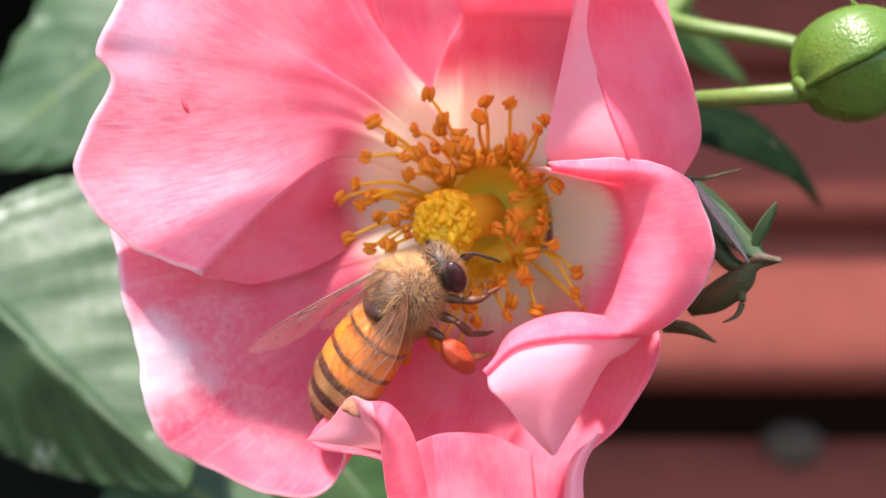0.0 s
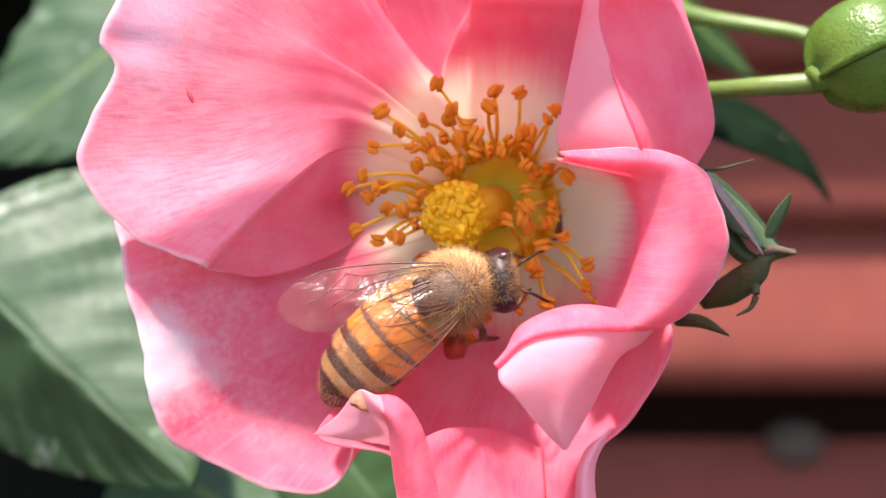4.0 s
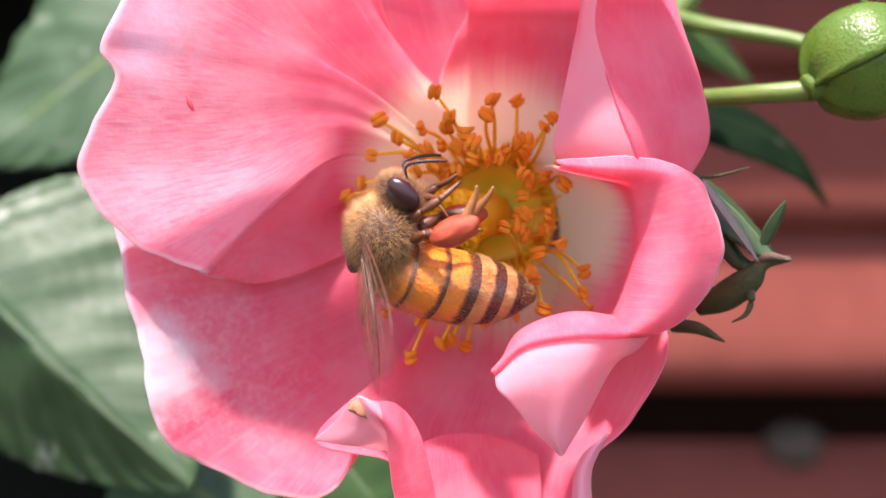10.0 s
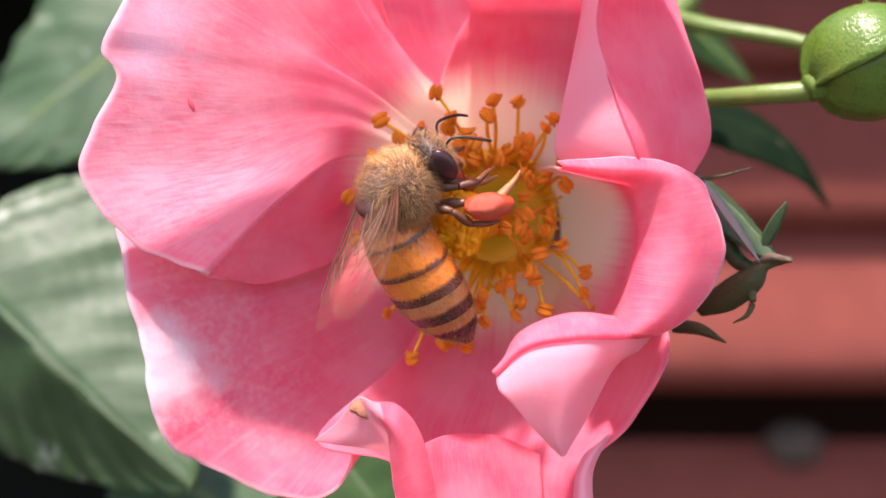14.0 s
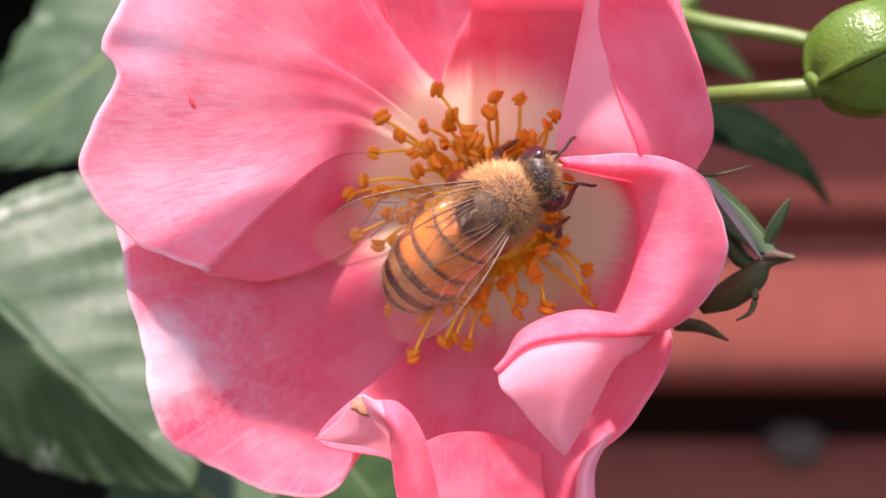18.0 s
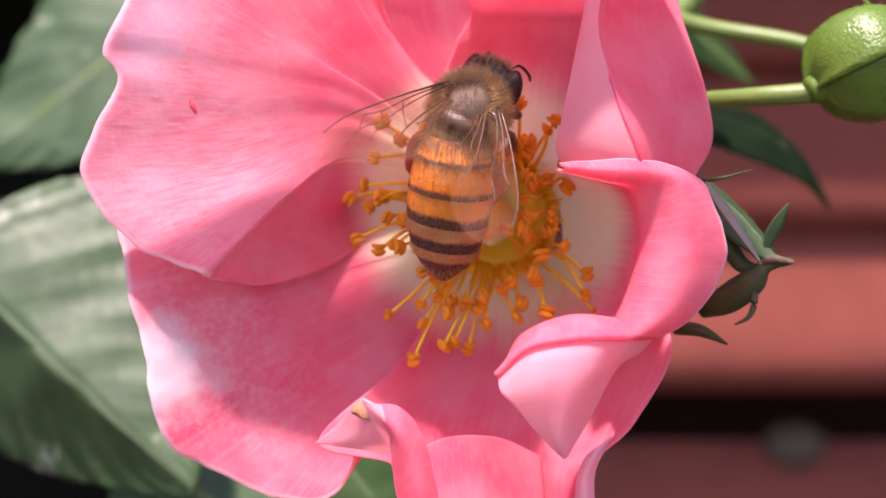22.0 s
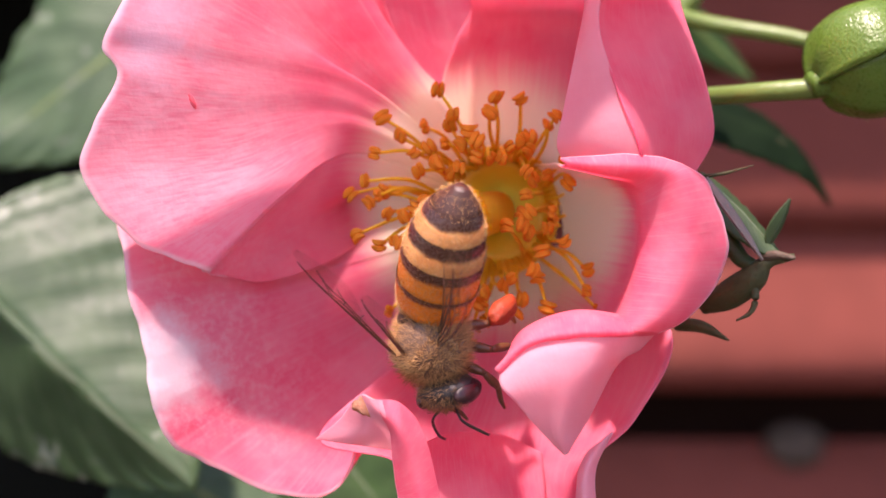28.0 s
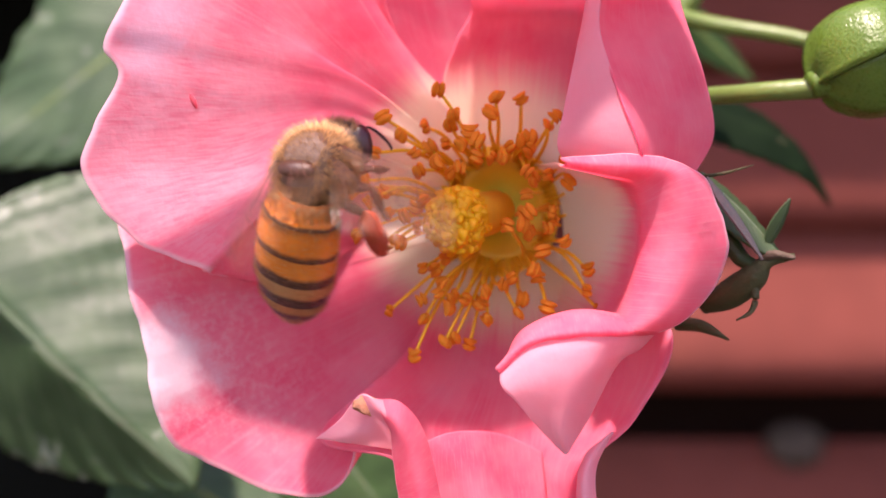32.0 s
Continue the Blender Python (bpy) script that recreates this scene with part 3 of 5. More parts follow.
# marks on the petals
part("petal_scar", tube([(-15.1, -0.32, 9.3), (-14.6, -0.02, 8.7), (-14.3, 0.08, 8.1), (-14.1, 0.28, 7.5)], [0.03, 0.14, 0.17, 0.03], 8, 14), M_SCAR, rose, "red scar on the petal", ROSE0)
part("dry_spot", blob(0.7, 0.09, 0.5, 0.5, 2.2, 3, 6.0), M_SPOT, rose, "dry tan spot on the curled lip", ROSE0 @ mm(*(-4.2, -4.8, -8.4)))
# receptacle disc and pistil
def dish():
    """A shallow round dish facing the viewer: hollow middle, raised rim, sloping flank."""
    prof = [(0.05, 0.75), (0.8, 0.7), (1.5, 0.5), (2.1, 0.15), (2.6, -0.1), (3.0, 0.0), (3.4, 0.45), (3.8, 1.3)]
    g = np.array([[(r * math.cos(a), y + 0.06 * noise.noise(Vector((r * math.cos(a), y, r * math.sin(a))) * 2.0), r * 1.08 * math.sin(a)) for a in np.linspace(0, 2 * math.pi, 48, endpoint=False)] for r, y in spline(prof, 24)])
    bm = grid_mesh(g, True)
    bm.verts.ensure_lookup_table()
    bm.faces.new([bm.verts[k] for k in range(48)])
    return bm


part("receptacle", dish(), M_DISC, rose, "yellow-green hollow disc", ROSE0 @ mm(*HEART))
KNOB = Vector((0.6, -0.8, 1.4))
col = tube([tuple(HEART + Vector((-0.2, 1.0, 0))), tuple(HEART * 0.5 + KNOB * 0.5), tuple(KNOB + Vector((0, 0.6, 0)))], [1.25, 1.35, 1.3], 24, 16)
part("style_column", col, M_STYLE, rose, "", ROSE0)
stig = part("stigma", blob(1.65, 1.25, 1.8, 0.12, 2.0, 3, 3.0), M_STIGMA, rose, "lumpy bright yellow stigma", ROSE0 @ mm(*KNOB))
rng = random.Random(5)
lump = finish("stigma_lobe", blob(0.27, 0.20, 0.22, 0.8, 1.6, 2, 1.0), M_STIGMA)
for k in range(110):
    a, h = k * 2.399963, 1 - 1.25 * (k + 0.5) / 110
    s = math.sqrt(max(0.0, 1 - h * h))
    p = Vector((1.6 * s * math.cos(a), -1.2 * h, 1.75 * s * math.sin(a)))
    o = lump if k == 0 else new("stigma_lobe", lump.data)
    o.parent = stig
    r = rng.uniform(0.4, 1.6)
    o.matrix_basis = mm(*p, rng.uniform(0, 360), rng.uniform(0, 360), 0) @ Matrix.Scale(r, 4)


def anther_mesh(name, bend, sy):
    lobes = []
    for side in (-1, 1):
        lobe = blob(0.19, 0.25 * sy, 0.45, 0.10, 2.5, 3, bend + side, (side * 0.165, 0, 0))
        for v in lobe.verts:
            v.co.y += 0.09 * math.exp(-((v.co.x - side * 0.17) / 0.035) ** 2) * (1 if v.co.y < 0 else 0)
            v.co.x += bend * v.co.z * v.co.z
            v.co.y += 0.25 * v.co.z * v.co.z * (1 if bend > 0 else -0.4)
        lobes.append(lobe)
    bm = merge(*lobes)
    ob = finish(name, bm, M_ANTHER)
    return ob


ANTHERS = [anther_mesh("anther", b, s) for b, s in ((0.0, 1.0), (0.5, 1.1), (-0.6, 0.9), (0.9, 1.0))]
# anther places, millimetres across and up from the heart of the flower
UPPER = [(-3.8, 7.4), (-2.9, 5.8), (-3.1, 5.2), (-0.3, 6.9), (-0.6, 6.0), (1.3, 6.8), (3.0, 5.2), (3.5, 5.8), (-7.2, 5.7), (-6.1, 4.5), (-4.6, 5.1), (-5.2, 3.5), (-7.7, 3.5), (-3.4, 4.1), (-2.4, 4.1), (-4.0, 2.9), (-5.0, 2.4), (-1.4, 3.2), (-0.5, 3.2), (0.1, 3.1), (0.6, 3.9), (1.4, 4.3), (1.8, 3.7), (1.9, 4.5), (-1.4, 4.3), (-2.5, 2.7), (-3.1, 2.2), (-1.9, 4.8), (-4.3, 3.9)]
LEFT = [(-7.1, 1.1), (-8.0, 0.5), (-6.9, -0.2), (-7.5, 0.9), (-6.1, -2.0), (-6.5, -1.9), (-5.2, 0.1), (-5.9, -0.4), (-4.7, 0.6), (-5.1, -1.1), (-8.8, -1.5), (-6.8, -6.2), (-4.8, -3.6), (-3.4, -3.0), (-3.6, -4.4), (-4.7, -6.7), (-4.8, -5.5), (-3.8, -5.1), (-3.1, -6.0), (-2.9, -5.3), (-2.1, -5.5), (-0.9, -5.1), (-0.8, -6.7), (-3.4, -8.1), (-2.8, -7.9), (-1.9, -8.3), (-5.3, -9.0), (-8.3, 1.8), (-9.2, 1.0), (-7.4, -2.2), (-1.3, -5.8), (-4.0, -3.7)]
RIGHT = [(1.6, 2.4), (2.1, 1.8), (3.0, 2.2), (4.2, 1.7), (4.0, 3.1), (1.6, 1.0), (1.3, -0.1), (1.8, -0.1), (3.2, -0.1), (3.3, -0.6), (0.4, -0.9), (1.4, -0.9), (1.8, -1.5), (3.0, -1.1), (4.0, -2.0), (2.6, -2.5), (2.1, -3.7), (5.4, -3.7), (5.3, -4.9), (6.0, -6.1), (2.9, -6.0), (1.1, -6.3), (1.4, -5.5), (0.7, -4.2), (2.3, -4.1), (0.2, -4.6)]
rng = random.Random(11)
n_made = 0
for n_st, (dx, dz) in enumerate(UPPER + LEFT + RIGHT):
    ang, rr = math.atan2(dz, dx), math.hypot(dx, dz)
    turn, ring = ang + rng.uniform(-0.22, 0.22), rng.uniform(0.95, 1.2)
    root = HEART + Vector((2.75 * ring * math.cos(turn), 0.3, 3.0 * ring * math.sin(turn)))
    lift = -5.6 + 0.10 * max(0.0, rr - 3.0) ** 1.4 + rng.uniform(-0.7, 0.7)
    tip = HEART + Vector((dx, lift, dz))
    k = (tip.y + 69) / (HEART.y + 69)
    tip = Vector((tip.x * k, tip.y, tip.z * k))
    mid = root.lerp(tip, 0.5) + Vector((rng.uniform(-0.3, 0.3) + 0.25 * math.cos(ang), -0.2 - 0.10 * rr + rng.uniform(-0.3, 0.3), rng.uniform(-0.3, 0.3) + 0.25 * math.sin(ang) + 0.05 * abs(dx)))
    fil = part("stamen", tube([tuple(root), tuple(mid), tuple(tip)], [0.145, 0.12, 0.095], 7, 12), M_FILAMENT, rose, "", ROSE0)
    src = ANTHERS[n_st % 4]
    an = src if n_made < 4 and n_st < 4 else new("anther", src.data)
    n_made += 1
    an.parent = fil
    an.matrix_basis = mm(*tip, rng.uniform(-50, 50), rng.uniform(0, 360), rng.uniform(-60, 60)) @ Matrix.Scale(rng.uniform(0.9, 1.2), 4)


# bare young filaments round the rim of the disc
rng = random.Random(29)
for k in range(54):
    a, reach = k * 2 * math.pi / 54 + rng.uniform(-0.05, 0.05), rng.uniform(0.5, 1.3)
    root = HEART + Vector((2.8 * math.cos(a), 0.25, 3.05 * math.sin(a)))
    tip = root + Vector((reach * 0.8 * math.cos(a), -1.6 - 0.5 * reach, reach * 0.8 * math.sin(a)))
    mid = root.lerp(tip, 0.5) + Vector((0.2 * math.cos(a), -0.2, 0.2 * math.sin(a) + rng.uniform(-0.1, 0.1)))
    part("stamen", tube([tuple(root), tuple(mid), tuple(tip)], [0.14, 0.12, 0.09], 7, 8), M_FILAMENT, rose, "", ROSE0)


# ---- leaves, bud, stems ----
def leaf_mesh(length, width, fold, droop, teeth=22, seed=0.0, nr=60, nc=22, blunt=0.55):
    """A toothed leaf along +y, its face to +z, folded along the midrib by fold degrees a side."""
    g = np.zeros((nr, nc + 1, 3))
    for r in range(nr):
        v = r / (nr - 1)
        half = width / 2 * (math.sin(math.pi * v ** blunt) ** 0.8 if 0 < v < 1 else 0.0)
        saw = 1 - 0.045 * (1 - (v * teeth) % 1.0)
        for c in range(nc + 1):
            u = 2 * c / nc - 1
            x = half * u * (1 + (saw - 1) * abs(u) ** 4)
            z = -abs(x) * math.tan(radians(fold)) + 0.5 * width * 0.045 * noise.noise(Vector((x * 0.12 + seed, v * 5, 0))) + droop * length * (v - 0.5) ** 2
            wv = 0.011 * width * math.sin((v - abs(u) * 0.3) * 9 * 2 * math.pi) * abs(u)
            g[r, c] = (x, v * length, z + wv)
    return grid_mesh(g)


def leaf(base, tip, face, width, fold, droop, material, label, seed=0.0, teeth=22, rib=None):
    """A leaf from base to tip, its upper face turned to the direction face."""
    base, tip, face = Vector(base), Vector(tip), Vector(face)
    y = (tip - base).normalized()
    z = (face - y * face.dot(y)).normalized()
    x = y.cross(z)
    m = Matrix((x, y, z)).transposed().to_4x4()
    m.translation = base * MM
    ob = thing("rose_leaf", m, label, "leaf")
    bl = part("blade", leaf_mesh((tip - base).length, width, fold, droop, teeth, seed), material, ob)
    thicken(bl, 0.2)
    L = (tip - base).length
    part("midrib", tube([(0, -0.12 * L, 0.1 + droop * L * 0.38), (0, 0.0, droop * L * 0.25 - 0.1), (0, L * 0.5, -0.15), (0, L * 0.97, droop * L * 0.22)], [0.5, 0.42, 0.3, 0.1], 8, 20), rib or M_STEM, ob)
    return ob


leaf((-42.2, 31, 0), (-19.4, 25, -18.7), (-0.33, -0.84, 0.12), 26.5, 30, -0.06, M_LEAF, "large glossy green rose leaf, one half in shade", 1.0, 30, M_LEAF)
leaf((-22.3, 63, 31.3), (-50.9, 61, 9), (0.12, -0.9, 0.44), 28.5, 5, -0.05, M_LEAF, "pale glossy rose leaf behind the petals", 4.0)
leaf((20.9, 31, 13), (34.6, 35, 5.1), (0.55, -0.6, 0.55), 7.2, 10, -0.6, M_LEAF_DEEP_SHADE, "narrow rose leaf against the boards, shade put into its dark green", 7.0, 14, M_HIP)
leaf((23.6, 56, 24.4), (32.4, 59, 17.3), (-0.3, -0.8, 0.5), 4.6, 10, 0.1, M_LEAF_HALF_SHADE, "small blurred leaf behind the stems, coloured darker for shade", 9.0, 12)
leaf((-10.4, 31, -14.8), (-2.9, 27, -23.1), (0.2, -0.8, 0.5), 12.0, 10, 0.0, M_LEAF_HALF_SHADE, "blurred green leaf below the flower, coloured darker for shade", 12.0, 18, M_SEPAL)
leaf((-28.3, 41, -18.3), (-11.2, 39, -28), (0.0, -0.7, 0.7), 16.0, 10, 0.0, M_LEAF, "shaded rose leaf under the petals", 15.0, 18)


bush = thing("rose_bush", mm(*(-14.6, 71, -166.3)), "rose bush canes and green flower stalks", "rose bush")
BUSH0 = Matrix.Translation(-Vector((-14.6, 71, -166.3)) * MM)


def stem(points, radii, label):
    part("stem", tube(points, radii, 12, 30), M_STEM, bush, label, BUSH0)


stem([(15.2, 23, 18), (19.9, 23, 16.8), (25.7, 21, 15.4), (29.3, 19, 13.8)], [0.75, 0.62, 0.55, 0.5], "green rose stem, out of focus")
stem([(16.1, 26, 16.8), (18.2, 25, 18.4), (20.8, 25, 21.9)], [0.8, 0.9, 0.8], "green rose stem fork, out of focus")
stem([(13.5, 29, 9.6), (16.2, 15, 10), (18.1, 6.5, 9.4), (22.8, 3.7, 9.45)], [0.62, 0.60, 0.58, 0.66], "pale green bud stalk")
stem([(3.5, 9, 0.8), (2.8, 23, -6.8), (-4.1, 35, -17.3), (-8.4, 41, -38.8)], [1.2, 1.0, 1.1, 1.2], "green stem carrying the open flower")
stem([(-8.4, 41, -38.8), (-14.6, 71, -166.3), (-21.1, 91, -1898.5)], [1.2, 2.0, 3.0], "long rose cane rising from the soil")


def bud():
    c = Vector((25.2, 3.6, 11))
    ob = thing("rose_bud", mm(*c, 0, -25, 0) @ Matrix.Diagonal((1.0, 1.14, 1.14, 1)), "closed round green rose bud on a pale stalk", "bud")
    # bud axis along +x, stalk end at -x
    def shell(a0, a1, grow, seed):
        g = np.zeros((26, 14, 3))
        for r in range(26):
            v = r / 25
            th = math.pi * (0.04 + 0.93 * v)
            for k in range(14):
                u = k / 13
                w = 1 - 0.75 * max(0.0, v - 0.45) ** 1.2
                a = (a0 + a1) / 2 + (a1 - a0) * (u - 0.5) * w
                rad = grow * (1 + 0.05 * noise.noise(Vector((v * 4, u * 3, seed)))) * (0.98 + 0.05 * math.exp(-((u - 0.5) / 0.07) ** 2) * math.sin(math.pi * v) + 0.06 * abs(2 * u - 1) ** 6 + 0.05 * max(0.0, v - 0.6))
                g[r, k] = (-3.1 * math.cos(th) * rad, 2.75 * math.sin(th) * math.cos(a) * rad, 2.75 * math.sin(th) * math.sin(a) * rad)
        return grid_mesh(g)
    part("bud_body", blob(2.95, 2.6, 2.6, 0.04, 2.0, 4, 2.0), M_BUD, ob)
    for k, (a, wd) in enumerate(((30, 120), (330, 110), (240, 132), (70, 110), (122, 112))):
        sp = part("sepal", shell(radians(a - wd / 2), radians(a + wd / 2), (1.0, 1.025, 1.05, 1.08, 1.15)[k], k * 3.1), M_BUD, ob)
        thicken(sp, 0.26)
    part("sepal_tip", tube([(1.7, -0.3, 2.0), (1.5, -0.3, 2.5), (1.2, -0.4, 3.3)], [0.3, 0.22, 0.06], 10, 10), M_BUD, ob)
    part("bud_neck", tube([(-3.9, 0, 0.1), (-3.0, 0, 0.05), (-2.2, 0, 0)], [0.66, 0.95, 1.6], 16, 10), M_BUD, ob)
    rg = random.Random(3)
    tubes = []
    for k in range(46):
        th, a = rg.uniform(0.5, 2.6), rg.uniform(0, 2 * math.pi)
        d = Vector((-math.cos(th), math.sin(th) * math.cos(a), math.sin(th) * math.sin(a)))
        p = Vector((d.x * 3.1, d.y * 2.75, d.z * 2.75))
        tubes.append(tube([tuple(p * 0.98), tuple(p * 1.03 + d * 0.2), tuple(p * 1.03 + d * rg.uniform(0.25, 0.5) + Vector((0.1, 0, 0.1)))], [0.035, 0.025, 0.01], 4, 4))
    tagged(part("hair", merge(*tubes), M_STEM, ob), kind="stuff")


bud()


def hip():
    c = Vector((16.8, 1, -2.1))
    ob = thing("rose_hip", mm(*c), "dull green faded rose calyx with pointed sepals", "rose hip")
    inv = mm(*(-c))
    def rod(name, pts, rad, m=M_HIP, label=""):
        part(name, tube(pts, rad, 10, 16), m, ob, label, inv)
    rod("hip_body", [(15.1, 3, -3.6), (16.5, 2, -2.8), (17.6, 1, -1.8), (18.3, 0.5, -0.9), (19.7, 0, -0.6)], [0.45, 0.9, 0.8, 0.4, 0.18])
    rod("dry_tip", [(17.9, 0.5, -0.7), (18.6, 0, -0.5), (19.6, -0.4, -0.7)], [0.28, 0.26, 0.12], M_DRY)
    rod("sepal_spine", [(17.5, 1, -1.9), (17.6, 0.5, -3), (17.2, 0.2, -3.8), (16.4, 0, -4.2)], [0.35, 0.22, 0.14, 0.05])
    rod("sepal_spine", [(13.6, 3, -4.6), (14.9, 2, -4.7), (16.2, 1, -5.4)], [0.4, 0.36, 0.06])
    rod("sepal_spine", [(14.9, 1.5, 4), (16.1, 1, 4.2), (17.5, 0.5, 4.6)], [0.12, 0.09, 0.03])
    rod("hip_body", [(14.6, 2.5, 3.7), (15.8, 2, 1.4), (16.9, 1.5, -0.6), (17.6, 1, -1.1)], [0.55, 0.6, 0.5, 0.35], M_SEPAL)
    for a, b, w, sd in (((14.9, 2, 4.4), (19.2, 0, -0.8), 3.0, 1.0), ((14.9, 0.4, 4), (17.6, -1.4, -0.7), 0.75, 3.0), ((18.3, 0.4, 0), (19.4, -0.2, 2.6), 0.95, 5.0), ((14.4, 3, 4.7), (17.1, 1, -0.9), 1.6, 8.0)):
        a, b = Vector(a), Vector(b)
        y = (b - a).normalized()
        f = Vector((0.55, -0.75, 0.35))
        z = (f - y * f.dot(y)).normalized()
        m = Matrix((y.cross(z), y, z)).transposed().to_4x4()
        m.translation = (a - c) * MM
        thicken(part("sepal", leaf_mesh((b - a).length, w, 24, -0.12, 16, sd, 40, 14, 0.75), M_FELT if sd == 3.0 else M_SEPAL, ob, "pale felted lining" if sd == 3.0 else "", m), 0.16)


hip()

# ---- the honeybee ----
bee = thing("honeybee", mm(0, 0, 0), "amber striped honeybee with red-orange pollen loads", "bee")


def fuzz(centre, radii, count, length, seed, keep, lean=(-0.35, 0, 0), width=0.019):
    """Many fine hairs standing on an ellipsoid."""
    rg = random.Random(seed)
    bm = bmesh.new()
    c = Vector(centre)
    for k in range(count):
        d = Vector((rg.gauss(0, 1), rg.gauss(0, 1), rg.gauss(0, 1))).normalized()
        if not keep(d):
            continue
        p = c + Vector((d.x * radii[0], d.y * radii[1], d.z * radii[2])) * 0.97
        nrm = Vector((d.x / radii[0], d.y / radii[1], d.z / radii[2])).normalized()
        tip = p + (nrm + Vector(lean) + Vector((rg.gauss(0, 0.25), rg.gauss(0, 0.25), rg.gauss(0, 0.25)))).normalized() * length * rg.uniform(0.6, 1.2)
        s = nrm.orthogonal().normalized() * width
        t = nrm.cross(s).normalized() * width
        a, b, e, q = bm.verts.new(p + s), bm.verts.new(p - s * 0.5 + t * 0.87), bm.verts.new(p - s * 0.5 - t * 0.87), bm.verts.new(tip)
        bm.faces.new((a, b, q)), bm.faces.new((b, e, q)), bm.faces.new((e, a, q))
    return bm


thorax = part("thorax", blob(2.1, 1.95, 1.9, 0.05, 2.0, 4, 1.0), M_THORAX, bee, "", mm(0, 0, 0))
tagged(part("thorax_hair", fuzz((0, 0, 0), (2.1, 1.95, 1.9), 8500, 0.72, 1, lambda d: d.z > -0.75 and not (d.y ** 2 + (d.x + 0.12) ** 2 < 0.30 and d.z > 0) and not (d.x < -0.5 and d.z > 0.3 and abs(d.y) < 0.5), width=0.017), M_FUZZ, thorax, "dense tan hair"), kind="stuff")
tagged(part("back_hair", fuzz((0, 0, 0), (2.1, 1.95, 1.9), 5200, 0.42, 6, lambda d: d.z > 0 and d.y ** 2 + (d.x + 0.12) ** 2 < 0.34, width=0.016), M_FUZZ_DARK, thorax, "short sparse brown hair"), kind="stuff")
part("scutellum", blob(0.6, 1.1, 0.42, 0.05, 2.0, 3, 4.0, (-1.4, 0, 1.3)), M_TIP, thorax, "dark scutellum")
head = part("head", blob(0.95, 1.65, 1.35, 0.03, 2.0, 4, 5.0), M_HEAD, bee, "", mm(2.45, 0, -0.75, 0, 30, 0))
for s in (1, -1):
    part("eye", blob(0.60, 0.45, 1.05, 0.0, 1.0, 4, 0.0), M_EYE, head, "glossy dark brown compound eye", mm(0.18, s * 1.32, 0.1, s * 10, 0, s * 14))
    part("antenna", tube([(0.7, s * 0.3, 0.1), (1.2, s * 0.8, 0.8), (1.7, s * 1.0, 0.7), (2.5, s * 1.35, 0.0), (2.9, s * 1.4, -0.5)], [0.08, 0.07, 0.085, 0.085, 0.07], 8, 16), M_HEAD, head)
    part("mandible", tube([(0.7, s * 0.35, -1.0), (0.95, s * 0.25, -1.5), (0.9, s * 0.05, -1.8)], [0.2, 0.16, 0.08], 8, 8), M_LEG, head)
tagged(part("head_hair", fuzz((0, 0, 0), (0.95, 1.65, 1.35), 2600, 0.42, 2, lambda d: abs(d.y) < 0.75, (0.1, 0, 0.2), 0.015), M_FUZZ_DARK, head, "brown face hair"), kind="stuff")
part("tongue", tube([(0.75, 0, -1.2), (0.85, 0, -2.0), (0.7, 0, -2.8)], [0.13, 0.09, 0.05], 6, 8), M_LEG_TAN, head)

# abdomen along -x from the waist; profile of radius against length
ABD_LEN = 8.5
PROFILE = spline([[1.45], [2.0], [2.2], [2.26], [2.24], [2.12], [1.84], [1.32], [0.3]], 181)[:, 0]
EDGES = [0.0, 0.13, 0.34, 0.54, 0.72, 0.87, 1.0]


def tergite(a, b, grow):
    g = np.zeros((13, 40, 3))
    for r in range(13):
        s = a + (b - a) * r / 12
        rad = PROFILE[min(180, int(round(s * 180)))] + grow * (0.07 * r / 12)
        for k in range(40):
            th = 2 * math.pi * k / 40
            z = math.sin(th) * rad * (0.92 if math.sin(th) > 0 else 0.82)
            bend = -1.0 * s ** 2
            g[r, k] = (-ABD_LEN * s, math.cos(th) * rad, z + bend)
    bm = grid_mesh(g, True)
    bm.verts.ensure_lookup_table()
    if b >= 1.0:
        bm.faces.new([bm.verts[12 * 40 + k] for k in range(40)])
    return bm


abdomen = part("abdomen", tube([(0.4, 0, 0), (-0.3, 0, 0), (-1.0, 0, 0)], [0.35, 0.4, 0.9], 16, 10), M_THORAX, bee, "", mm(-1.3, 0, -0.3))
for k in range(6):
    part("tergite", tergite(EDGES[k], min(1.0, EDGES[k + 1] + 0.015), 1.0), (M_AMBER, M_AMBER, M_AMBER_DARK, M_BAND, M_BAND, M_TIP)[k], abdomen,
         ("amber abdomen plate", "amber abdomen plate", "amber plate with dark edge", "cream and black banded plate", "cream and black banded plate", "black abdomen tip")[k])


